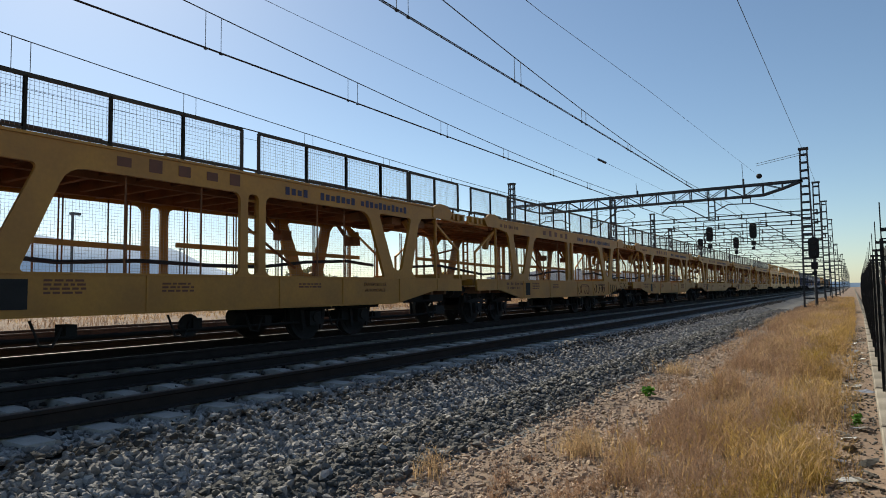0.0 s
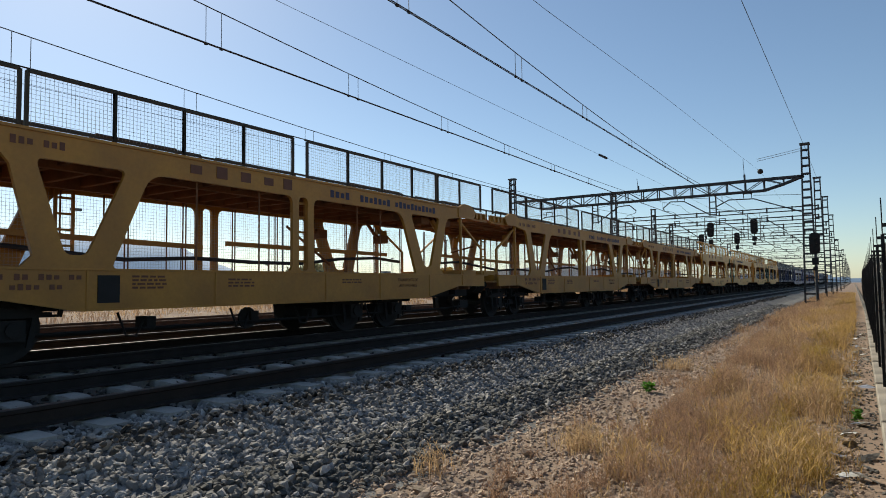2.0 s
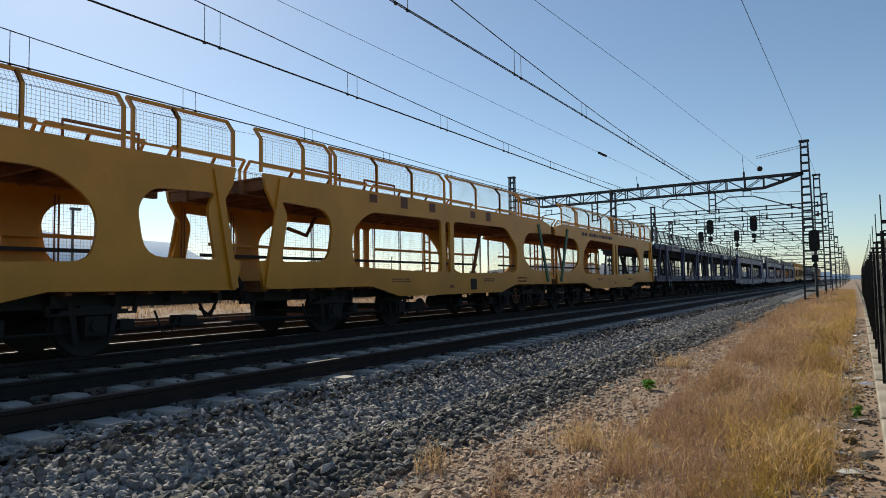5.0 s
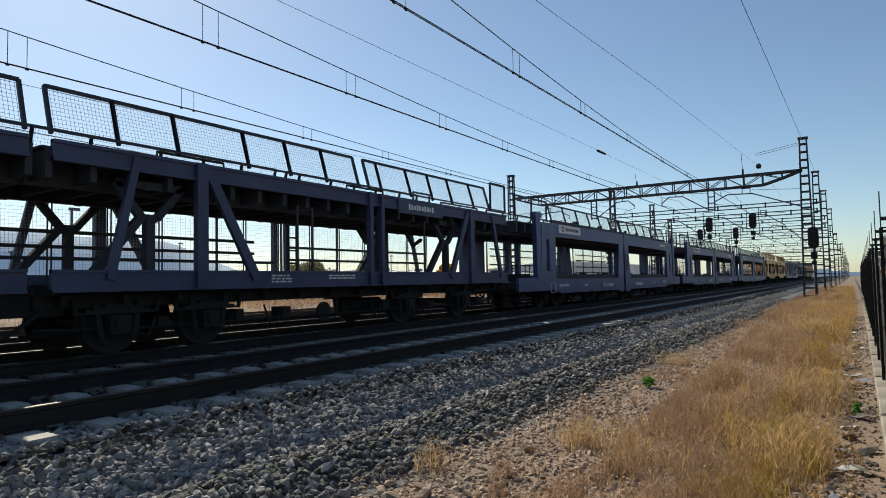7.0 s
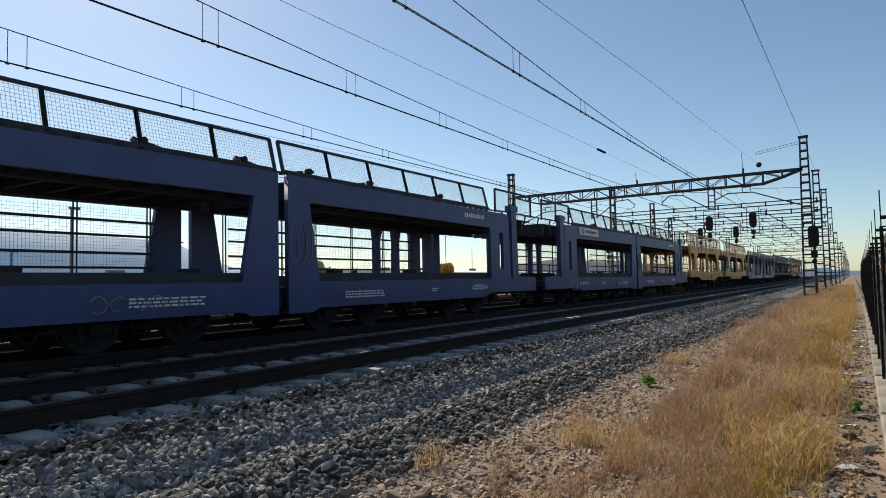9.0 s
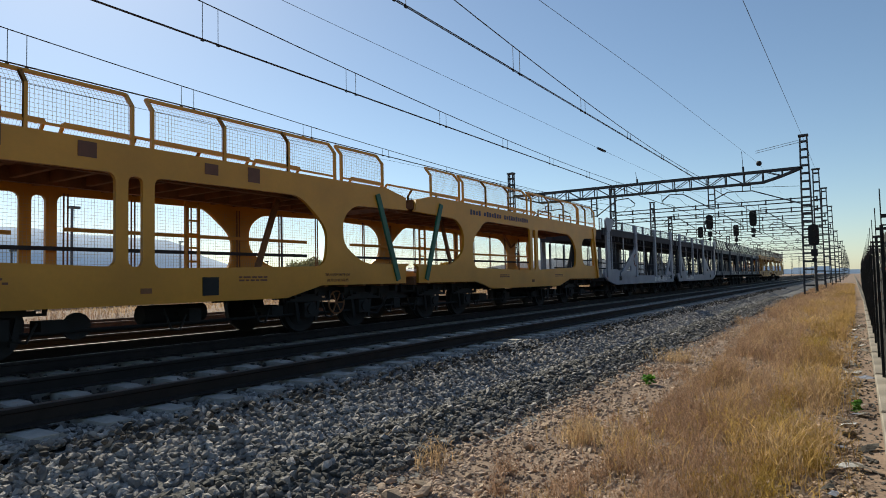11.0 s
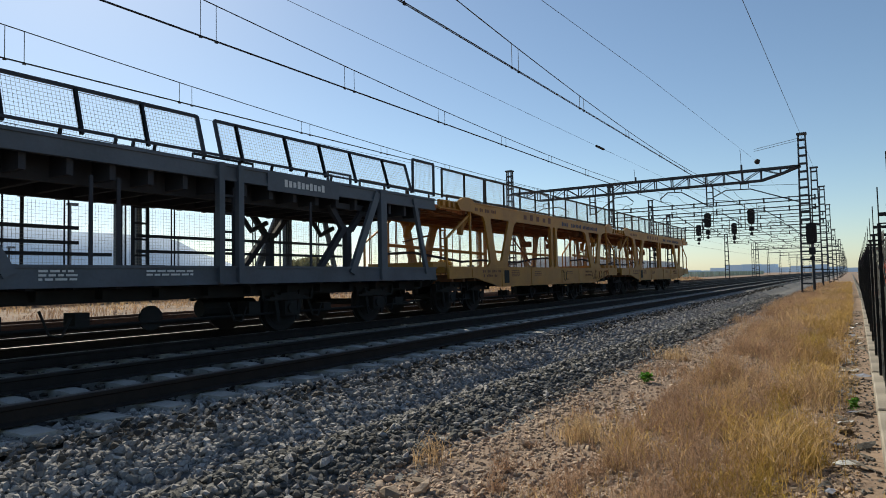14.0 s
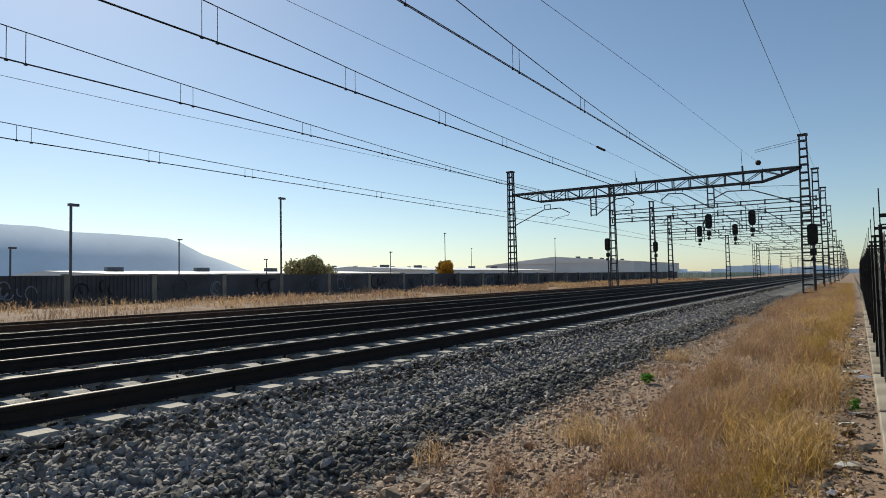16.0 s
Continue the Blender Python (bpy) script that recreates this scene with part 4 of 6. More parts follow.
def fence(parent, ys, z0, z1, frame_mat, wire_mat, lean=0.0, side=1, name="mesh_screen", w=0.045, bend=False):
    """A run of framed mesh panels along a deck; each panel is one part."""
    for a, b in zip(ys, ys[1:]):
        x = side * (HALF - 0.05)
        ln = side * lean
        bm = bmesh.new()
        knee = z0 + 0.7 * (z1 - z0)
        for y in (a, b):
            if bend:
                bar(bm, (x, y, z0 - 0.12), (x, y, knee + 0.01), w)
                bar(bm, (x, y, knee), (x - ln, y, z1), w)
            else:
                bar(bm, (x, y, z0 - 0.05), (x - ln, y, z1), w)
        bar(bm, (x - ln, a, z1), (x - ln, b, z1), w)
        bar(bm, (x, a, z0), (x, b, z0), w * 0.7)
        fr = part(name, bm, frame_mat, parent)
        bm = bmesh.new()
        if bend:
            wires(bm, x, a, b, z0, knee)
            wires(bm, x, a, b, knee, z1, lean=ln)
            bar(bm, (x, a, knee), (x, b, knee), 0.006)
        else:
            wires(bm, x, a, b, z0, z1, lean=ln)
        part("wire_mesh", bm, wire_mat, fr)


def lower_mesh(parent, y0, y1, z0, z1, frame_mat, wire_mat, step=1.25, side=-1):
    n = max(1, round((y1 - y0) / step))
    x = side * (HALF - 0.12)
    bm = bmesh.new()
    wires(bm, x, y0, y1, z0, z1, pitch=0.06, r=0.0021)
    part("side_mesh", bm, wire_mat, parent)
    for i in range(n + 1):
        bm = bmesh.new()
        y = y0 + (y1 - y0) * i / n
        for d in (-0.035, 0.035):
            bar(bm, (x, y + d, z0 - 0.05), (x, y + d, z1 + 0.05), 0.022)
        part("mesh_post", bm, frame_mat, parent)


def ladder(parent, y, z0, z1, mat, x=-1.2, w=0.3):
    bm = bmesh.new()
    for d in (-w / 2, w / 2):
        bar(bm, (x, y + d, z0), (x, y + d, z1), 0.05)
    k = int((z1 - z0) / 0.26)
    for i in range(k):
        z = z0 + (z1 - z0) * (i + 0.5) / k
        bar(bm, (x, y - w / 2, z), (x, y + w / 2, z), 0.04)
    part("ladder", bm, mat, parent)


def wheelset(parent, y, r=0.46):
    ob = SHARED.get(("wheel", r))
    if ob is None:
        bm = bmesh.new()
        for s in (-1, 1):
            disc(bm, (s * 0.83, 0, 0), r, 0.055, "x", 24)
            disc(bm, (s * 0.765, 0, 0), r + 0.03, 0.012, "x", 24)
            disc(bm, (s * 0.89, 0, 0), r * 0.78, 0.012, "x", 20, 1)
            disc(bm, (s * 0.92, 0, 0), 0.1, 0.06, "x", 10, 1)
        rod(bm, [(-0.9, 0, 0), (0.9, 0, 0)], 0.075, 8)
        ob = part("wheelset", bm, [M_SHINEDARK, M_BLACK], parent)
        SHARED[("wheel", r)] = ob.data
    else:
        ob = new("wheelset", ob)
        ob.parent = parent
    ob.location = (0, y, r)
    # axle boxes, springs and guards
    if "axle_box" not in SHARED:
        bm = bmesh.new()
        box(bm, -0.09, 0.09, -0.16, 0.16, 0.30, 0.58)
        disc(bm, (0.1, 0, 0.45), 0.1, 0.03, "x", 10)
        spring = bmesh.new()
        for l, z in ((0.62, 0.60), (0.5, 0.635), (0.38, 0.67), (0.22, 0.705)):
            box(spring, -0.05, 0.05, -l, l, z, z + 0.035)
        guard = bmesh.new()
        for d in (-1, 1):
            bar(guard, (0, d * 0.24, 0.2), (0, d * 0.34, 0.78), 0.04, 0.08)
            bar(guard, (0, d * 0.62, 0.60), (0, d * 0.66, 0.82), 0.05)
        for name, m in (("axle_box", bm), ("leaf_spring", spring), ("axle_guard", guard)):
            me = bpy.data.meshes.new(name)
            m.to_mesh(me)
            m.free()
            me.materials.append(M_BLACK)
            SHARED[name] = me
    for name in ("axle_box", "leaf_spring", "axle_guard"):
        for s in (-1, 1):
            g = new(name, SHARED[name])
            g.parent = parent
            g.location = (s * 1.06, y, 0)
            g.rotation_euler.z = 0 if s > 0 else math.pi


SHARED = {}
M_SHINEDARK = material("worn_wheel_steel", (0.03, 0.027, 0.025), 0.7, 0.3, var=0.3, scale=4, fine=40, bump=0.05)


def underframe(parent, y0, y1, z1, axles, full0, full1):
    """Sole bars, cross members, brake rods and hoses beneath the deck."""
    bm = bmesh.new()
    for s in (-0.95, 0.95):
        bar(bm, (s, y0, z1 - 0.1), (s, y1, z1 - 0.1), 0.12, 0.2)
    y = y0 + 0.3
    while y < y1:
        bar(bm, (-1.2, y, z1 - 0.08), (1.2, y, z1 - 0.08), 0.08, 0.14)
        y += 0.9
    part("underframe", bm, M_BLACK, parent)
    bm = bmesh.new()
    rnd = random.Random(int(y0 * 10) + 3)
    rod(bm, [(1.0, full0, 0.42), (1.0, full0 + 1.2, 0.36), (1.0, full1 - 1.2, 0.36), (1.0, full1, 0.42)], 0.025, 6)
    rod(bm, [(0.6, full0, 0.32), (0.6, full1, 0.32)], 0.03, 6)
    for k in range(7):
        yy = full0 + (full1 - full0) * (k + rnd.uniform(0.1, 0.9)) / 7
        rod(bm, [(1.05, yy, 0.62), (1.08, yy + 0.12, 0.28), (1.05, yy + 0.3, 0.24), (1.0, yy + 0.45, 0.5)], 0.02, 5)
        l = rnd.uniform(0.15, 0.45)
        box(bm, 0.7, 1.02, yy + 0.5, yy + 0.5 + l, 0.34, 0.34 + rnd.uniform(0.14, 0.26))
    disc(bm, (0.95, (full0 + full1) / 2 - 0.9, 0.42), 0.2, 0.02, "x", 14)
    rod(bm, [(0.4, (full0 + full1) / 2 + 0.4, 0.5), (0.4, (full0 + full1) / 2 + 1.6, 0.5)], 0.16, 10)
    part("brake_gear", bm, M_BLACK, parent)
    for a in axles:
        wheelset(parent, a)


def buffers(parent, y, d, mat=None):
    for s in (-0.9, 0.9):
        bm = bmesh.new()
        rod(bm, [(s, y, 0.98), (s, y + d * 0.3, 0.98)], 0.1, 10)
        disc(bm, (s, y + d * 0.36, 0.98), 0.22, 0.03, "y", 14)
        part("buffer", bm, M_BLACK, parent)
    bm = bmesh.new()
    rod(bm, [(0, y, 0.95), (0, y + d * 0.42, 0.93)], 0.06, 6)
    rod(bm, [(0.3, y, 0.85), (0.32, y + d * 0.2, 0.45), (0.3, y + d * 0.42, 0.6)], 0.03, 6)
    part("coupling", bm, M_BLACK, parent)


def letter_bars(parent, y0, y1, z, h, count, mat, gaps=(), x=1.492, name="lettering_bar", first=0):
    """A name painted on the side, as one plain bar to each letter."""
    bm = bmesh.new()
    step = (y1 - y0) / count
    for i in range(count):
        if i in gaps:
            continue
        a = y0 + i * step
        w = step * 0.66
        inset = h * 0.1 * ((i + first) % 3)
        box(bm, x - 0.004, x, a, a + w, z + inset * 0.5, z + h - inset)
    part(name, bm, mat, parent)


def label_rows(parent, y0, y1, z, rows_, mat, x=1.492, seed=0):
    bm = bmesh.new()
    rnd = random.Random(seed + int(y0 * 31))
    for i in range(rows_):
        y = y0
        while y < y1 - 0.05:
            w = rnd.uniform(0.04, 0.16)
            box(bm, x - 0.004, x, y, min(y + w, y1), z - i * 0.055, z - i * 0.055 + 0.03)
            y += w + 0.03
    part("small_print", bm, mat, parent)


def scrawl(parent, y0, y1, z0, z1, mat, seed, x=1.493):
    """A looping graffiti tag."""
    rnd = random.Random(seed)
    bm = bmesh.new()
    n = max(3, int((y1 - y0) / 0.28))
    for i in range(n):
        c = y0 + (y1 - y0) * (i + 0.5) / n
        r = (z1 - z0) / 2
        a0, sweep = rnd.uniform(0, 6.28), rnd.uniform(2.5, 6.0)
        pts = [(x, c + 0.13 * math.cos(a0 + sweep * t / 8), (z0 + z1) / 2 + r * rnd.uniform(0.7, 1) * math.sin(a0 + sweep * t / 8)) for t in range(9)]
        rod(bm, pts, 0.011, 4)
    part("graffiti", bm, mat, parent)


def chock_bars(parent, y0, y1, zs, mat, x=-1.18, w=0.05, h=0.07):
    for z in zs:
        bm = bmesh.new()
        bar(bm, (x, y0, z), (x, y1, z), w, h)
        part("wheel_guide", bm, mat, parent)


def deck(parent, y0, y1, z0, z1, mat, name, corrugated=True):
    bm = bmesh.new()
    box(bm, -HALF + 0.06, HALF - 0.06, y0, y1, z1 - 0.03, z1)
    part(name, bm, mat, parent)
    y = y0 + 0.05
    rib = None
    while y < y1 - 0.1:
        if rib is None:
            bm = bmesh.new()
            box(bm, -HALF + 0.06, HALF - 0.06, 0, 0.09, z0, z1 - 0.03)
            rib = ob = part("deck_rib", bm, mat, parent)
        else:
            ob = new("deck_rib", rib.data)
            ob.parent = parent
        ob.location.y = y
        y += 0.6
    for s in (-0.85, 0.85):
        bm = bmesh.new()
        box(bm, s - 0.06, s + 0.06, y0, y1, z0 - 0.05, z1 - 0.03)
        part("deck_bearer", bm, mat, parent)


# ---- yellow wagon with V struts ----
def end_gear(parent, c, d, mat):
    """What sticks out of the upper deck's end: cheek plates, channels with their blocks, and the hinged flap between."""
    for s in (1, -1):
        poly = fillet([(5.72, 2.80), (5.72, 3.07), (5.98, 3.19), (6.36, 3.17), (6.66, 3.0), (6.5, 2.80)], [0.02, 0.05, 0.1, 0.12, 0.06, 0.05])
        plate("cheek_plate", [(c + d * y, z) for y, z in poly], [], s * (HALF + 0.03), mat, parent, 0.06)
        bm = bmesh.new()
        x = s * (HALF - 0.08)
        a, b = sorted((c + d * 6.3, c + d * 7.42))
        box(bm, x - 0.02, x + 0.02, a, b, 2.80, 3.02)
        for z in (2.81, 3.01):
            box(bm, x + s * 0.02 - 0.04, x + s * 0.02 + 0.04, a, b, z - 0.015, z + 0.015)
        for y, h in ((6.42, 0.24), (6.72, 0.15), (6.95, 0.18), (7.22, 0.13)):
            a, b = sorted((c + d * y, c + d * (y + 0.1)))
            box(bm, x - 0.05, x + 0.1, a, b, 2.93 - h / 2, 2.93 + h / 2)
        part("end_channel", bm, mat, parent)
        bm = bmesh.new()
        bar(bm, (s * 1.4, c + d * 5.85, 2.74), (s * 1.4, c + d * 7.08, 2.02), 0.05, 0.05)
        bar(bm, (s * 1.4, c + d * 7.08, 2.04), (s * 1.4, c + d * 7.08, 1.24), 0.05)
        part("handrail", bm, mat, parent)
        bm = bmesh.new()
        bar(bm, (s * 1.44, c + d * 5.9, 1.24), (s * 1.44, c + d * 5.9, 2.84), 0.06, 0.05)
        part("end_post", bm, mat, parent)
        bm = bmesh.new()
        rod(bm, [(s * 0.95, c + d * 5.2, 2.74), (s * 0.95, c + d * 5.45, 2.5), (s * 0.95, c + d * 5.6, 2.42)], 0.07, 8)
        rod(bm, [(s * 0.95, c + d * 5.56, 2.56), (s * 0.95, c + d * 5.64, 2.22)], 0.1, 8)
        part("jack", bm, mat, parent)
    bm = bmesh.new()
    for k in range(5):
        a, b = sorted((c + d * (6.0 + k * 0.3), c + d * (6.28 + k * 0.3)))
        box(bm, -1.28, 1.28, a, b, 2.72 + 0.02 * k, 2.80 + 0.025 * k)
    for x in (-0.9, -0.3, 0.3, 0.9):
        rod(bm, [(x, c + d * 5.9, 2.72), (x, c + d * 6.9, 2.70), (x, c + d * 7.45, 2.86)], 0.045, 6)
    part("ramp_flap", bm, M_DECK, parent)
    # raised lower-deck end over the buffers
    bm = bmesh.new()
    a, b = sorted((c + d * 5.7, c + d * 7.05))
    box(bm, -1.3, 1.3, a, b, 1.1, 1.27)
    a, b = sorted((c + d * 6.6, c + d * 7.3))
    box(bm, -1.1, 1.1, a, b, 1.24, 1.4)
    part("end_platform", bm, mat, parent)


def wagon_v(label):
    L = 15.06
    w = thing("car_carrier_wagon", label, "railway wagon", "train wagons")
    c = L / 2
    half = [(0, 0.67), (4.15, 0.67), (4.35, 0.70), (5.72, 0.95), (7.1, 0.94), (7.1, 1.27), (4.95, 1.27), (4.80, 1.42), (5.10, 2.58), (5.22, 2.72), (5.95, 2.80), (5.95, 3.08), (0, 3.08)]
    outline = [(c + y, z) for y, z in half] + [(c - y, z) for y, z in half[::-1] if y]

    def both(poly):
        return [[(c + y, z) for y, z in poly], [(c - y, z) for y, z in poly][::-1]]
    big = fillet([(0.28, 1.26), (3.76, 1.26), (3.18, 2.70), (0.28, 2.70)], [0.16, 0.1, 0.26, 0.16])
    vee = fillet([(3.55, 2.70), (4.80, 2.70), (4.40, 1.44), (4.10, 1.44)], [0.12, 0.12, 0.1, 0.1])
    slot = fillet([(c - 0.12, 1.28), (c + 0.12, 1.28), (c + 0.12, 2.70), (c - 0.12, 2.70)], 0.11)
    holes = both(big) + both(vee) + [slot]
    for s in (1, -1):
        plate("side_frame", outline, holes, s * HALF, M_YELLOW, w)
    for s in (-1, 1):
        bm = bmesh.new()
        bar(bm, (s * (HALF + 0.03), c - 5.95, 3.06), (s * (HALF + 0.03), c + 5.95, 3.06), 0.06, 0.04)
        bar(bm, (s * (HALF + 0.03), c - 7.05, 1.25), (s * (HALF + 0.03), c + 7.05, 1.25), 0.05, 0.03)
        bar(bm, (s * (HALF + 0.03), c - 4.1, 0.685), (s * (HALF + 0.03), c + 4.1, 0.685), 0.05, 0.03)
        part("rubbing_strip", bm, M_YELLOW, w)
        for y in (-5.9, -4.1, -2.0, 0.62, 2.35, 4.3, 5.9):
            bm = bmesh.new()
            lo = 0.7 if abs(y) < 4.2 else 0.72 if abs(y) < 5 else 0.97
            bar(bm, (s * (HALF + 0.042), c + y, lo), (s * (HALF + 0.042), c + y, 1.235), 0.015, 0.03)
            part("rib", bm, M_YELLOW, w)
        for y in (-2.3, -1.0, 1.7, 2.5):
            bm = bmesh.new()
            rod(bm, [(s * 1.38, c + y, 1.26), (s * 1.38, c + y, 2.74)], 0.016, 5)
            part("stay_rod", bm, M_DECK, w)
    deck(w, c - 6.1, c + 6.1, 2.74, 2.97, M_DECK, "upper_deck")
    deck(w, c - 6.9, c + 6.9, 0.86, 1.05, M_DECK, "lower_deck")
    underframe(w, c - 6.9, c + 6.9, 0.88, (c - 6.48, c - 4.87, c + 1.9, c + 3.36), c - 7.0, c + 7.0)
    for d in (-1, 1):
        buffers(w, c + d * 6.95, d)
        end_gear(w, c, d, M_YELLOW)
    left = [c + y for y in (-4.88, -3.70, -2.56, -1.37, -0.2)]
    right = [c + y for y in (0.18, 1.38, 2.55, 3.72, 4.78)]
    for s in (1, -1):
        for ys in ([c - 7.25, c - 6.1, c - 4.97], left, right, [c + 4.86, c + 5.95, c + 7.1]):
            fence(w, ys, 3.13, 3.84, M_MESHDARK, M_MESH, side=s)
    lower_mesh(w, c - 6.9, c + 6.9, 1.28, 2.68, M_DECK, M_MESH)
    for a, b, za, zb in ((-6.3, -0.3, 1.98, 1.84), (0.3, 6.0, 1.95, 1.9)):
        bm = bmesh.new()
        bar(bm, (-1.18, c + a, za), (-1.18, c + b, zb), 0.05, 0.1)
        part("wheel_guide", bm, M_YELLOW, w)
    bm = bmesh.new()
    rod(bm, [(-1.18, c + y, 1.66 - 0.13 * math.sin(abs(y) * 0.9)) for y in (-6.6, -5, -3.5, -2, -0.5, 1, 2.5, 4, 5.5, 6.6)], 0.045, 6)
    part("wheel_guide", bm, M_DARKDECK, w)
    ladder(w, c - 3.05, 1.05, 2.74, M_YELLOW, x=-1.3)
    ladder(w, c, 1.05, 2.74, M_YELLOW, x=1.36, w=0.34)
    # loose hydraulic fittings beneath the upper deck
    bm = bmesh.new()
    for y in (2.4, 4.9):
        rod(bm, [(-1.0, c + y, 2.74), (-0.95, c + y + 0.25, 2.45), (-1.0, c + y + 0.6, 2.3)], 0.05, 6)
        box(bm, -1.15, -0.85, c + y + 0.45, c + y + 0.75, 2.2, 2.42)
    for y in (3.2, 4.4, 5.4):
        box(bm, 0.5, 1.2, c + y, c + y + 0.35, 2.55, 2.72)
    rod(bm, [(-1.1, c + 2.0, 2.45), (-1.1, c + 3.5, 1.55)], 0.03, 6)
    rod(bm, [(-1.1, c - 5.6, 2.1), (-1.1, c - 4.2, 2.35)], 0.03, 6)
    part_each("lifting_bar", bm, M_DECK, w)
    bm = bmesh.new()
    for y0, y1 in ((-3.9, -2.6), (-6.8, -5.2), (1.6, 3.4), (5.3, 6.8)):
        rod(bm, [(1.25, c + y0, 2.95), (1.25, c + y0, 3.2), (1.25, c + y1, 3.2), (1.25, c + y1, 2.95)], 0.025, 5)
    part_each("deck_rail", bm, M_MESHDARK, w)
    # writing, numbers and plates
    for i, y in enumerate((-2.5, -2.0, -1.5, -0.98, -0.52)):
        letter_bars(w, c + y, c + y + 0.33, 2.80, 0.2, 1, M_BROWN_INK, first=i + 2)
    letter_bars(w, c + 0.75, c + 4.64, 2.79, 0.15, 25, M_INK, gaps=(4, 5, 13))
    letter_bars(w, c - 5.7, c - 4.4, 2.84, 0.11, 13, M_BROWN_INK, gaps=(2, 5, 9))
    letter_bars(w, c - 5.3, c - 4.15, 1.1, 0.08, 12, M_BROWN_INK, gaps=(2, 5, 9))
    letter_bars(w, c - 5.25, c - 4.4, 0.97, 0.08, 9, M_BROWN_INK, gaps=(1, 6))
    bm = bmesh.new()
    box(bm, 1.488, 1.496, c - 3.96, c - 3.64, 0.78, 1.17)
    part("data_plate", bm, M_BLACK, w, "black data plate")
    label_rows(w, c - 3.45, c - 2.9, 1.14, 4, M_BROWN_INK)
    label_rows(w, c - 1.75, c - 1.2, 1.1, 3, M_BROWN_INK)
    label_rows(w, c + 1.1, c + 1.75, 1.1, 2, M_BROWN_INK)
    lettering("TRANSPORTE DE", 0.1, c + 3.0, 1.08, M_BROWN_INK, w, width=0.8)
    lettering("AUTOMOVILES", 0.1, c + 3.05, 0.95, M_BROWN_INK, w, width=0.7)
    return w


M_MESHDARK = material("dark_mesh_frame", (0.075, 0.06, 0.042), 0.7, 0.3, var=0.3, scale=3, fine=40, bump=0.05)


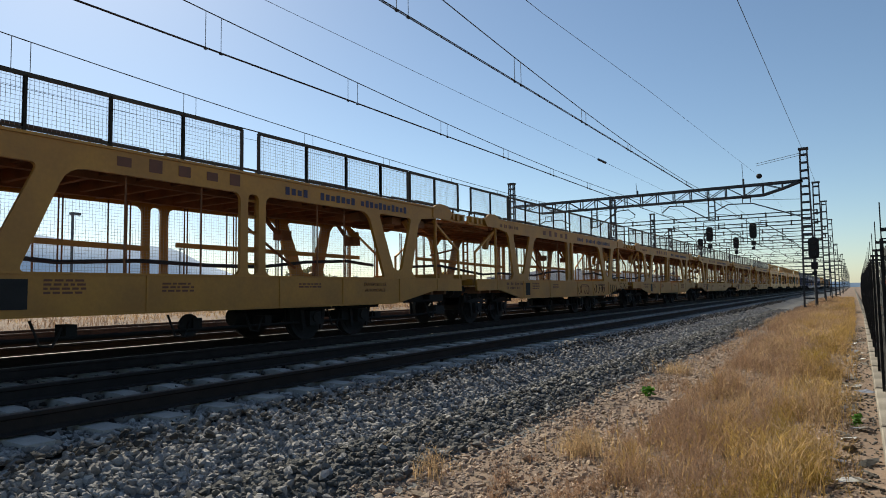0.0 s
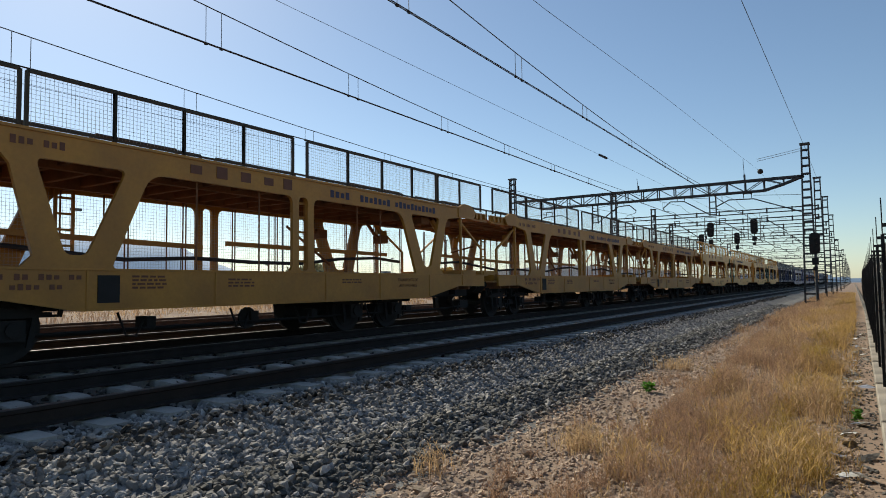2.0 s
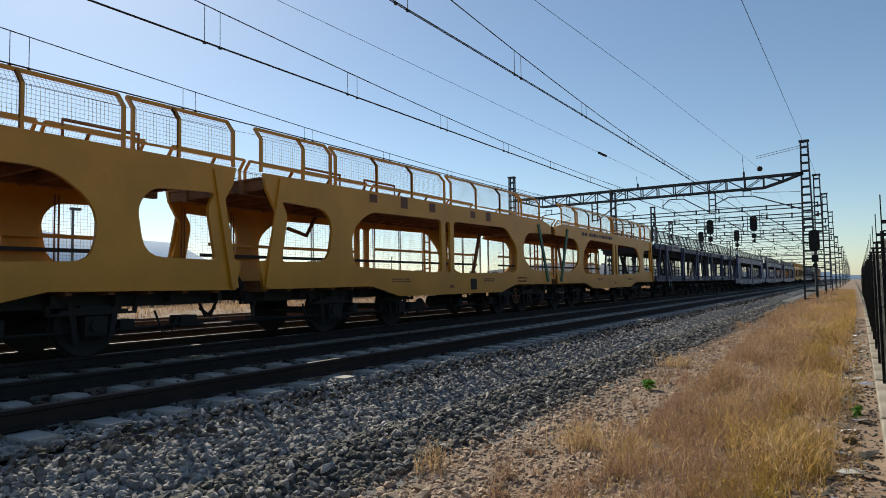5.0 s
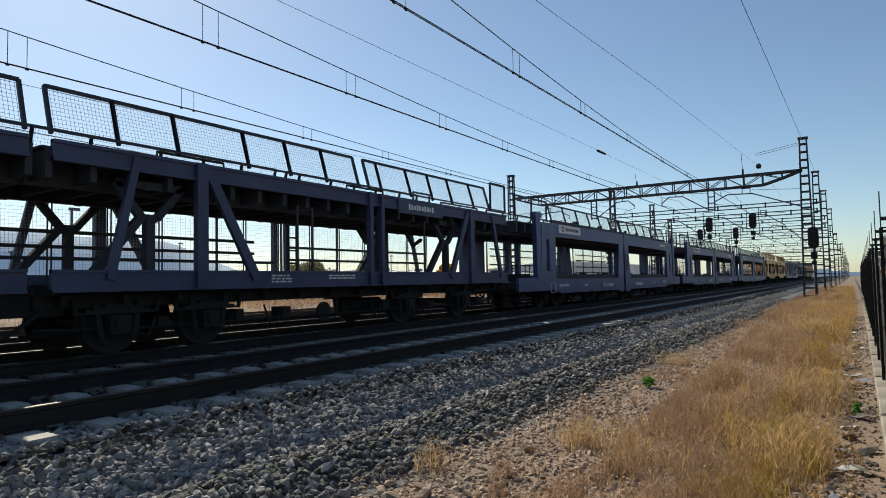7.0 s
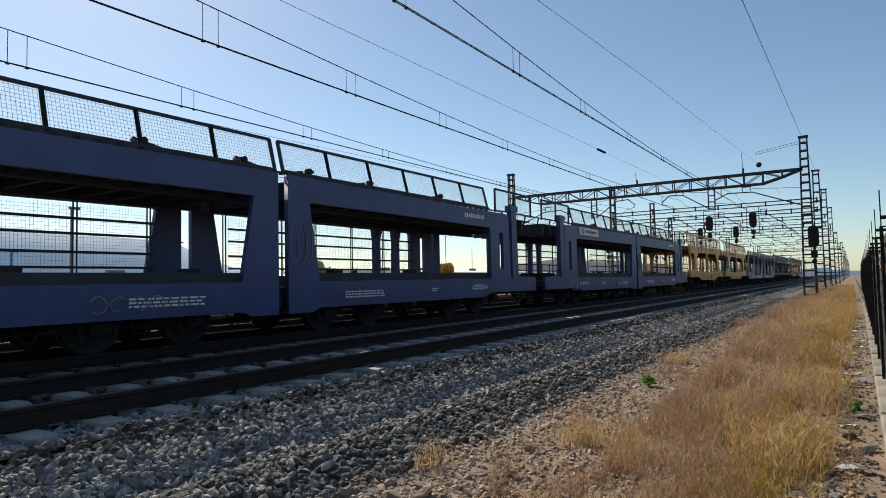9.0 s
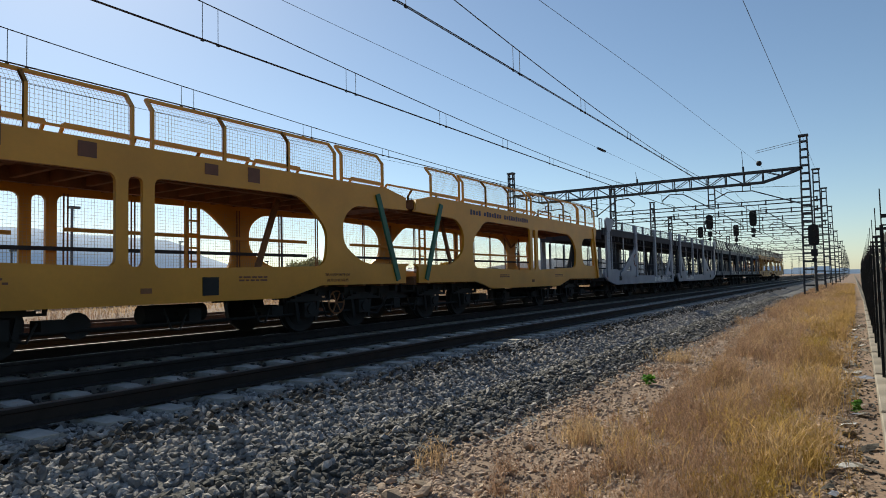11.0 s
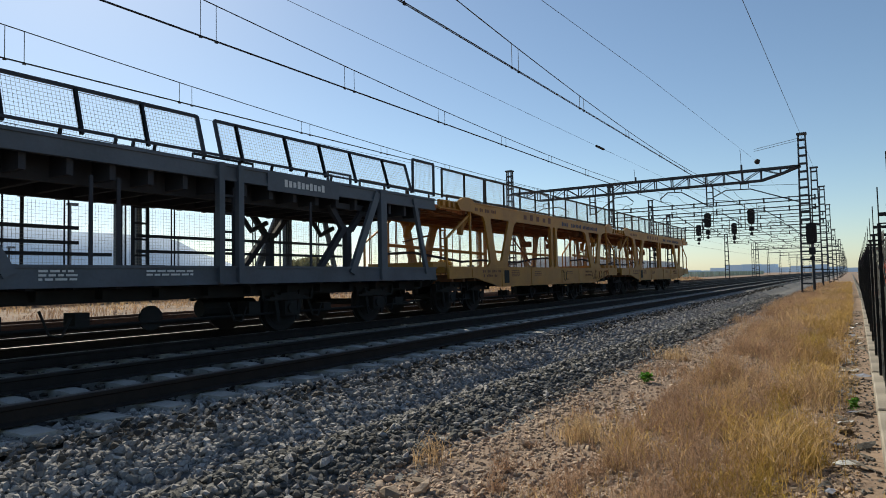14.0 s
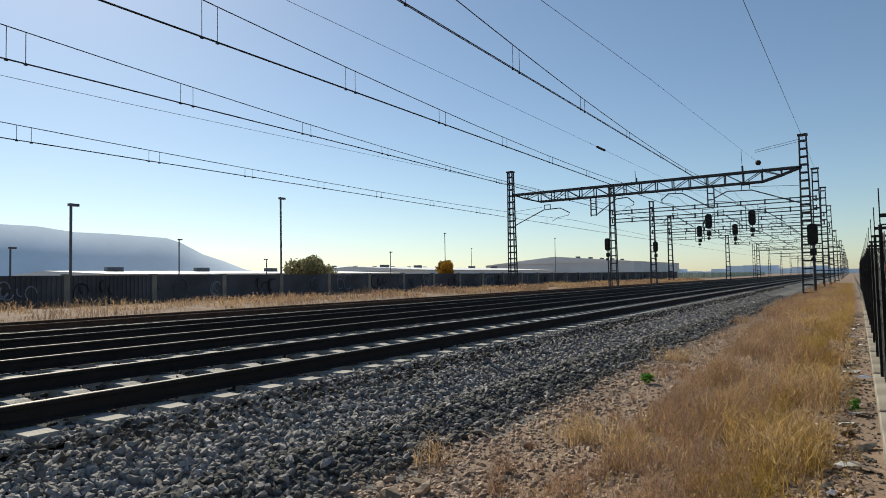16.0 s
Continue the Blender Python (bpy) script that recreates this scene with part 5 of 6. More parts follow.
# ---- yellow articulated wagon with rounded openings ----
def wagon_round(label):
    K = 1.045
    H = 12.95 * K
    w = thing("car_carrier_wagon", label, "railway wagon", "train wagons")
    for sgn in (-1, 1):
        def Y(u):
            return H + sgn * u * K
        outline = [(0.25, 0.92), (2.95, 0.92), (3.85, 0.70), (8.7, 0.70), (9.7, 0.94), (12.6, 0.92), (12.7, 1.42), (12.5, 1.45), (12.3, 2.3), (12.55, 2.75), (12.6, 3.02), (0.9, 3.10), (0.2, 2.95), (0.2, 2.72), (0.1, 2.7), (0.1, 1.35), (0.25, 1.3)]
        a = fillet([(0.1, 1.36), (1.7, 1.36), (2.34, 1.75), (2.34, 2.3), (2.0, 2.6), (0.1, 2.68)], [0.01, 0.3, 0.3, 0.3, 0.3, 0.01])
        b = fillet([(2.85, 1.30), (6.40, 1.24), (6.40, 2.62), (3.5, 2.66), (2.76, 2.05)], [0.25, 0.12, 0.14, 0.25, 0.3])
        m = fillet([(6.58, 1.26), (6.80, 1.26), (6.80, 2.6), (6.58, 2.6)], 0.11)
        d = fillet([(6.98, 1.26), (10.25, 1.36), (10.36, 2.1), (9.75, 2.58), (6.98, 2.62)], [0.14, 0.25, 0.35, 0.3, 0.14])
        e = fillet([(11.0, 1.45), (12.2, 1.42), (12.05, 2.3), (12.2, 2.55), (11.1, 2.5), (10.88, 2.2)], [0.3, 0.1, 0.2, 0.1, 0.2, 0.2])
        # the first opening runs out at the joint
        holes = [[(Y(p[0]), p[1]) for p in h] for h in (b, m, d, e)]
        cut = [(0.10, 2.66)] + [(p[0], p[1]) for p in a[::-1] if p[0] > 0.12] + [(0.10, 1.38)]
        out = outline[:14] + cut + outline[16:]
        out = [(Y(p[0]), p[1]) for p in out]
        for s in (1, -1):
            plate("side_frame", out, holes, s * HALF, M_YELLOW2, w)
        y0, y1 = sorted((Y(0.15), Y(12.6)))
        deck(w, y0, y1, 2.74, 2.96, M_DECK, "upper_deck")
        deck(w, y0, y1, 0.88, 1.08, M_DECK, "lower_deck")
        underframe(w, y0, y1, 0.9, [Y(u) for u in (1.35, 2.95, 8.3, 10.5)], y0, y1)
        for run in ([0.95, 2.28], [2.47, 3.71, 5.11, 6.39], [6.70, 8.10, 9.40, 10.71], [10.85, 11.59, 12.6]):
            ys = sorted(Y(u) for u in run)
            for s in (1, -1):
                fence(w, ys, 3.17, 3.87, M_YELLOW2, M_MESH_Y, lean=0.17, side=s, w=0.05, bend=True)
        ys = sorted((Y(0.3), Y(12.3)))
        lower_mesh(w, ys[0], ys[1], 1.28, 2.6, M_DECK, M_MESH_Y)
        a_, b_ = sorted((Y(0.8), Y(6.4)))
        chock_bars(w, a_, b_, (2.0,), M_YELLOW2)
        a_, b_ = sorted((Y(7.2), Y(11.8)))
        chock_bars(w, a_, b_, (1.9,), M_YELLOW2)
        a_, b_ = sorted((Y(0.8), Y(12)))
        chock_bars(w, a_, b_, (1.66,), M_DARKDECK)
        ladder(w, Y(4.0), 1.05, 2.74, M_YELLOW2, x=-1.1)
        bm = bmesh.new()
        bar(bm, (1.5, Y(0.55), 1.0), (1.5, Y(1.25), 2.92), 0.05, 0.14, up=(0, 1, 0))
        part("stay_bar", bm, M_GREEN, w, "green painted diagonal stay")
        bm = bmesh.new()
        bar(bm, (1.52, Y(12.55), 0.95), (1.5, Y(12.2), 2.95), 0.05, 0.13, up=(0, 1, 0))
        bar(bm, (-1.52, Y(12.55), 0.95), (-1.5, Y(12.2), 2.95), 0.05, 0.13, up=(0, 1, 0))
        part("end_strut", bm, M_YELLOW2, w)
        bm = bmesh.new()
        bar(bm, (0.3, Y(3.0), 2.75), (0.3, Y(3.6), 1.1), 0.06, 0.12)
        for u in (8.2, 10.1):
            rod(bm, [(0.95, Y(u), 2.95), (0.95, Y(u), 3.4), (0.95, Y(u + 1.1), 3.4), (0.95, Y(u + 1.1), 2.95)], 0.03, 5)
        rod(bm, [(-0.9, Y(9.0), 2.7), (-0.8, Y(9.4), 2.2), (-0.9, Y(9.9), 2.35)], 0.05, 6)
        part_each("lifting_bar", bm, M_DECK, w)
        label_rows(w, *sorted((Y(8.3), Y(9.0))), 1.08, 2, M_BROWN_INK)
        label_rows(w, *sorted((Y(4.3), Y(4.9))), 1.08, 2, M_BROWN_INK)
        bm = bmesh.new()
        y0, y1 = sorted((Y(6.45), Y(6.62)))
        box(bm, 1.488, 1.5, y0, y1, 0.86, 0.94)
        part("hook_plate", bm, M_DECK, w)
        buffers(w, Y(12.65), sgn)
        if sgn == 1:
            letter_bars(w, Y(2.7), Y(6.3), 2.78, 0.15, 24, M_INK, gaps=(4, 12))
        else:
            for i, u in enumerate((9.75, 8.65, 7.5, 5.55, 4.7)):
                letter_bars(w, Y(u), Y(u) + 0.4, 2.77, 0.26, 1, M_BROWN_INK, first=i + 2)
            bm = bmesh.new()
            box(bm, 1.488, 1.496, Y(5.6), Y(5.3), 0.8, 1.1)
            part("data_plate", bm, M_BLACK, w, "black data plate")
    ln = lettering("TRANSPORTE DE", 0.085, H - 3.0, 1.1, M_BROWN_INK, w, width=0.75)
    lettering("AUTOMOVILES", 0.085, H - 2.95, 0.99, M_BROWN_INK, w, width=0.65)
    bm = bmesh.new()
    box(bm, -0.9, 0.9, H - 0.5, H + 0.5, 0.55, 0.95)
    rod(bm, [(1.0, H - 1.6, 0.75), (1.02, H - 1.3, 0.3), (1.02, H - 0.8, 0.25), (1.0, H - 0.4, 0.6)], 0.03, 6)
    part("joint", bm, M_BLACK, w)
    bm = bmesh.new()
    ring = [(1.05, H - 2.2 + 0.24 * math.cos(t * 0.4), 0.55 + 0.24 * math.sin(t * 0.4)) for t in range(17)]
    rod(bm, ring, 0.02, 5)
    for t in range(3):
        bar(bm, (1.05, H - 2.2 - 0.24 * math.cos(t * 1.05), 0.55 - 0.24 * math.sin(t * 1.05)), (1.05, H - 2.2 + 0.24 * math.cos(t * 1.05), 0.55 + 0.24 * math.sin(t * 1.05)), 0.025)
    part("hand_wheel", bm, M_DECK, w)
    return w


# ---- dark wagon with braced posts ----
def wagon_braced(label, mat, H=13.55, sign=True, words="TRANSPORTE DE"):
    w = thing("car_carrier_wagon", label, "railway wagon", "train wagons")
    for sgn in (-1, 1):
        def Y(u):
            return H + sgn * u
        y0, y1 = sorted((Y(0.15), Y(H - 0.25)))
        for s in (1, -1):
            bm = bmesh.new()
            box(bm, s * HALF - 0.04, s * HALF + 0.04, y0, y1, 2.70, 2.98)
            part("upper_beam", bm, mat, w)
            for z in (2.96, 2.72):
                bm = bmesh.new()
                bar(bm, (s * (HALF + 0.02), y0, z), (s * (HALF + 0.02), y1, z), 0.1, 0.05)
                part("flange", bm, mat, w)
            bm = bmesh.new()
            box(bm, s * HALF - 0.04, s * HALF + 0.04, y0, y1, 0.93, 1.24)
            part("sole_beam", bm, mat, w)
            for z in (1.22, 0.95):
                bm = bmesh.new()
                bar(bm, (s * (HALF + 0.02), y0, z), (s * (HALF + 0.02), y1, z), 0.1, 0.04)
                part("flange", bm, mat, w)
            for u, k in ((2.42, 0.2), (6.72, 0.11), (7.12, 0.11), (H - 2.45, 0.2)):
                bm = bmesh.new()
                bar(bm, (s * (HALF + 0.06), Y(u), 0.95), (s * (HALF + 0.06), Y(u), 2.98), 0.12, k, up=(0, 1, 0))
                part("post", bm, mat, w)
            for ua, ub, k in ((1.32, 0.92, 0.12), (2.55, 3.56, 0.17), (H - 2.6, H - 3.5, 0.17), (H - 1.2, H - 0.68, 0.12)):
                bm = bmesh.new()
                bar(bm, (s * (HALF + 0.05), Y(ua), 2.9), (s * (HALF + 0.05), Y(ub), 1.1), 0.08, k, up=(0, 1, 0))
                part("brace", bm, mat, w)
            for u in (4.6, 8.9, 5.0):
                bm = bmesh.new()
                bar(bm, (s * HALF, Y(u), 1.2), (s * HALF, Y(u), 2.5), 0.03, 0.05)
                part("thin_post", bm, M_DARKDECK, w)
        deck(w, y0 - 0.1, y1 + 0.1, 2.48, 2.9, M_DARKDECK, "upper_deck")
        deck(w, y0, y1, 0.9, 1.06, M_DARKDECK, "lower_deck")
        underframe(w, y0, y1, 0.9, [Y(u) for u in (1.3, 2.9, H - 4.9, H - 2.2)], y0, y1)
        inner, outer = (0.16, 1.1, 2.1, 3.5, 4.5, 5.5, 6.5), (6.85, 7.3, 8.45, 9.4, 10.35, 11.5, 12.42)
        for s in (1, -1):
            for run in (inner, outer):
                fence(w, sorted(Y(u) for u in run), 3.12, 3.76, M_BLACKMESH, M_MESH, lean=0.2, side=s, w=0.05)
            fence(w, sorted((Y(12.48), Y(13.4))), 3.12, 3.9, M_BLACKMESH, M_MESH, side=s, w=0.05)
        ys = sorted((Y(0.4), Y(H - 0.5)))
        lower_mesh(w, ys[0], ys[1], 1.25, 2.45, M_DARKDECK, M_MESH, step=1.1)
        for z, a_, b_ in ((1.72, 0.6, 5.8), (1.98, 0.6, 5.8), (1.52, 0.6, 6.4), (1.60, 6.9, H - 0.8), (1.90, 6.9, H - 0.8)):
            lo, hi = sorted((Y(a_), Y(b_)))
            chock_bars(w, lo, hi, (z,), M_DARKDECK, h=0.06)
        bm = bmesh.new()
        for u in (1.7, H - 3.3):
            for s in (1, -1):
                v = [(s * 1.2, Y(u - 0.55), 2.55), (s * 1.2, Y(u + 0.55), 2.55), (s * 1.2, Y(u + 0.12), 2.05), (s * 1.2, Y(u - 0.12), 2.05)]
                for a, b in zip(v, v[1:] + v[:1]):
                    bar(bm, a, b, 0.1, 0.12)
                bar(bm, (s * 1.2, Y(u), 2.1), (s * 1.2, Y(u), 1.1), 0.14)
                bar(bm, (s * 1.2, Y(u - 0.1), 2.1), (s * 1.2, Y(u - 0.9), 1.15), 0.12)
        for u in (9.0, 11.2):
            rod(bm, [(-0.8, Y(u), 2.5), (-0.8, Y(u + 0.35), 2.1), (-0.8, Y(u + 0.8), 2.3)], 0.06, 6)
        part_each("lifting_bar", bm, M_DARKDECK, w)
        for u in (0.9, 3.4, 5.6, 8.4):
            bm = bmesh.new()
            rod(bm, [(0.9, Y(u), 1.06), (0.9, Y(u + 0.08), 1.25), (0.9, Y(u + 0.5), 1.25), (0.9, Y(u + 0.58), 1.06)], 0.018, 5)
            part("wheel_chock", bm, M_BLACK, w)
        for u in (2.0, 6.6):
            bm = bmesh.new()
            rod(bm, [(0.95, Y(u), 2.95), (0.95, Y(u), 3.18), (0.95, Y(u + 1.3), 3.18), (0.95, Y(u + 1.3), 2.95)], 0.025, 5)
            part_each("deck_rail", bm, M_BLACK, w)
        ladder(w, Y(6.92), 1.05, 2.6, M_DARKDECK, x=1.42)
        ladder(w, Y(6.92), 1.05, 2.6, M_DARKDECK, x=-1.1)
        buffers(w, Y(H - 0.3), sgn)
        label_rows(w, *sorted((Y(5.4), Y(6.2))), 1.14, 2, M_WHITE, x=1.512)
        label_rows(w, *sorted((Y(3.9), Y(4.4))), 1.14, 3, M_WHITE, x=1.512)
    if sign:
        bm = bmesh.new()
        box(bm, 1.5, 1.53, 3.85, 5.75, 2.72, 3.06)
        sb = part("name_board", bm, M_GREY, w, "pale grey name board")
        letter_bars(w, 4.15, 5.6, 2.82, 0.14, 9, M_BROWN_INK, x=1.536)
    bm = bmesh.new()
    box(bm, 1.5, 1.53, 2 * H - 5.8, 2 * H - 3.9, 2.62, 2.94)
    part("name_board", bm, mat, w)
    letter_bars(w, 2 * H - 5.4, 2 * H - 4.3, 2.72, 0.14, 10, M_WHITE, x=1.536)
    lettering("TRANSPORTE DE", 0.09, H - 2.1, 1.1, M_WHITE, w, width=0.8, x=1.512)
    lettering("AUTOMOVILES", 0.09, H - 2.02, 0.98, M_WHITE, w, width=0.66, x=1.512)
    bm = bmesh.new()
    for a, b in (((2.95, 0.72), (3.4, 0.72)), ((3.4, 0.72), (3.4, 1.0)), ((3.4, 1.0), (2.95, 1.0)), ((2.95, 1.0), (2.95, 0.72))):
        bar(bm, (1.52, *a), (1.52, *b), 0.012)
    part("plate_outline", bm, M_WHITE, w)
    bm = bmesh.new()
    box(bm, -0.9, 0.9, H - 0.6, H + 0.6, 0.6, 1.0)
    rod(bm, [(1.0, H - 1.0, 0.75), (1.02, H - 0.7, 0.3), (1.02, H - 0.2, 0.35), (1.0, H + 0.3, 0.7)], 0.03, 6)
    part("joint", bm, M_BLACK, w)
    return w


M_BLACKMESH = material("dark_blue_mesh_frame", (0.035, 0.04, 0.055), 0.6, 0.2, var=0.3, scale=3, fine=40, bump=0.05)


# ---- blue box-framed wagon ----
def wagon_box(label, mat):
    H = 11.52
    w = thing("car_carrier_wagon", label, "railway wagon", "train wagons")
    for sgn in (-1, 1):
        def Y(u):
            return H + sgn * u
        outline = [(0.12, 0.42), (0.75, 0.42), (0.95, 0.5), (7.6, 0.5), (8.1, 0.62), (11.1, 0.62), (11.1, 1.05), (9.3, 1.1), (9.25, 2.55), (9.2, 2.98), (0.12, 3.04)]
        hole = fillet([(0.95, 1.02), (8.05, 1.02), (8.05, 2.52), (0.68, 2.56)], [0.06, 0.06, 0.1, 0.06])
        hole2 = fillet([(8.6, 1.3), (8.85, 1.3), (8.85, 2.4), (8.6, 2.4)], 0.04)
        for s in (1, -1):
            plate("side_frame", [(Y(p[0]), p[1]) for p in outline], [[(Y(p[0]), p[1]) for p in h] for h in (hole, hole2)], s * HALF, mat, w, 0.1)
        for s in (1, -1):
            bm = bmesh.new()
            y0, y1 = sorted((Y(0.9), Y(8.1)))
            bar(bm, (s * (HALF - 0.12), y0, 1.05), (s * (HALF - 0.12), y1, 1.05), 0.12, 0.28)
            part("inner_sill", bm, M_DARKDECK, w)
        # outer uprights that carry the end of the upper deck
        for s in (1, -1):
            bm = bmesh.new()
            bar(bm, (s * HALF, Y(9.55), 1.0), (s * HALF, Y(9.55), 3.2), 0.16, 0.34, up=(0, 1, 0))
            box(bm, s * HALF - 0.1, s * HALF + 0.1, min(Y(9.3), Y(9.8)), max(Y(9.3), Y(9.8)), 3.1, 3.28)
            part("upright", bm, mat, w)
        y0, y1 = sorted((Y(0.1), Y(11.0)))
        deck(w, y0, y1, 2.55, 2.9, M_DARKDECK, "upper_deck")
        deck(w, y0, y1, 0.72, 0.92, M_DARKDECK, "lower_deck")
        underframe(w, y0, y1, 0.74, [Y(u) for u in (1.6, 3.2, 6.7, 8.2)], y0, y1)
        run = [0.1, 1.4, 2.75, 4.1, 5.4, 6.75, 8.1]
        for s in (1, -1):
            fence(w, sorted(Y(u) for u in run), 3.12, 3.70, M_BLACKMESH, M_MESH, lean=0.16, side=s, w=0.05)
            fence(w, sorted(Y(u) for u in (8.56, 9.8, 11.05)), 3.08, 3.72, M_BLACKMESH, M_MESH, side=s, w=0.05)
        bm = bmesh.new()
        for s in (1, -1):
            bar(bm, (s * 1.38, Y(0.2), 3.08), (s * 1.38, Y(8.2), 3.08), 0.06, 0.08)
            for k in range(26):
                y = Y(0.3 + k * 0.31)
                box(bm, s * 1.38 - 0.03, s * 1.38 + 0.03, y - 0.06, y + 0.06, 3.0, 3.08)
        part_each("deck_kerb", bm, M_BLACKMESH, w)
        for u in (0.7, 2.6, 5.5):
            bm = bmesh.new()
            bar(bm, (1.36, Y(u), 3.1), (1.30, Y(u + 0.25), 3.22), 0.1, 0.06)
            disc(bm, (1.36, Y(u + 0.1), 3.2), 0.06, 0.05, "x", 8)
            bar(bm, (1.3, Y(u - 0.6), 3.07), (1.3, Y(u), 3.18), 0.05)
            part("wheel_chock", bm, M_BLACK, w)
        for u in (1.6, 4.3):
            bm = bmesh.new()
            bar(bm, (1.2, Y(u), 0.94), (1.1, Y(u + 0.9), 1.22), 0.07)
            box(bm, 1.05, 1.25, min(Y(u), Y(u + 0.3)), max(Y(u), Y(u + 0.3)), 1.12, 1.26)
            part("wheel_chock", bm, M_BLACK, w)
        ys = sorted((Y(0.9), Y(8.0)))
        lower_mesh(w, ys[0], ys[1], 1.05, 2.5, M_BLACKMESH, M_MESH, step=1.4)
        for z in (1.35, 1.62, 1.95, 2.22):
            chock_bars(w, ys[0], ys[1], (z,), M_BLACKMESH, h=0.045)
        for u in (5.9, 6.8):
            bm = bmesh.new()
            x = -1.05
            v = [(x, Y(u - 0.1), 0.95), (x, Y(u + 0.1), 0.95), (x, Y(u + 0.1), 2.2), (x, Y(u + 0.22), 2.6), (x, Y(u - 0.18), 2.6), (x, Y(u - 0.1), 2.2)]
            a = [bm.verts.new((p[0] - 0.08, p[1], p[2])) for p in v]
            b = [bm.verts.new((p[0] + 0.08, p[1], p[2])) for p in v]
            bm.faces.new(a)
            bm.faces.new(b[::-1])
            for i in range(6):
                bm.faces.new((a[i], b[i], b[(i + 1) % 6], a[(i + 1) % 6]))
            bmesh.ops.recalc_face_normals(bm, faces=bm.faces)
            part_each("inner_column", bm, mat, w)
        buffers(w, Y(11.1), sgn)
        bm = bmesh.new()
        for u in (9.0, 10.0):
            rod(bm, [(0.9, Y(u), 0.9), (0.9, Y(u), 1.5), (0.9, Y(u + 0.35), 1.5), (0.9, Y(u + 0.35), 0.9)], 0.025, 5)
        box(bm, 0.3, 1.2, min(Y(9.6), Y(10.3)), max(Y(9.6), Y(10.3)), 0.95, 1.2)
        part_each("end_fitting", bm, M_BLACK, w)
        label_rows(w, *sorted((Y(1.7), Y(3.0))), 0.78, 3, M_WHITE, x=1.507)
        label_rows(w, *sorted((Y(4.9), Y(5.2))), 0.78, 2, M_WHITE, x=1.507)
        label_rows(w, *sorted((Y(6.9), Y(7.8))), 0.8, 2, M_WHITE, x=1.507)
        if sgn == -1:
            bm = bmesh.new()
            box(bm, 1.5, 1.53, Y(7.75), Y(5.6), 2.68, 2.98)
            part("name_board", bm, M_WHITE, w, "white name board")
            letter_bars(w, Y(7.1), Y(5.8), 2.77, 0.13, 9, M_INK, x=1.536)
            bm = bmesh.new()
            rod(bm, [(1.535, Y(7.4) + 0.1 * math.cos(t * 0.52), 2.83 + 0.09 * math.sin(t * 0.52)) for t in range(13)], 0.018, 4)
            part("emblem", bm, M_BROWN_INK, w)
            bm = bmesh.new()
            for a, b in (((0, 0), (0.45, 0)), ((0.45, 0), (0.45, 0.33)), ((0.45, 0.33), (0, 0.33)), ((0, 0.33), (0, 0))):
                bar(bm, (1.51, Y(8.6) + a[0], 0.55 + a[1]), (1.51, Y(8.6) + b[0], 0.55 + b[1]), 0.014)
            part("plate_outline", bm, M_WHITE, w)
        else:
            letter_bars(w, Y(6.6), Y(7.7), 2.72, 0.13, 10, M_WHITE, x=1.507)
            lettering("TRANSPORTE DE", 0.08, Y(7.0), 0.82, M_WHITE, w, width=0.6, x=1.507)
            lettering("AUTOMOVILES", 0.08, Y(7.05), 0.72, M_WHITE, w, width=0.5, x=1.507)
            scrawl(w, Y(0.2), Y(0.7), 1.3, 2.2, M_CONCRETE, 3, x=1.51)
    scrawl(w, H - 3.6, H - 2.4, 0.6, 0.85, M_CONCRETE, 5, x=1.51)
    bm = bmesh.new()
    box(bm, -1.3, 1.3, H - 0.16, H + 0.16, 0.5, 0.92)
    part("joint", bm, M_DARKDECK, w)
    return w


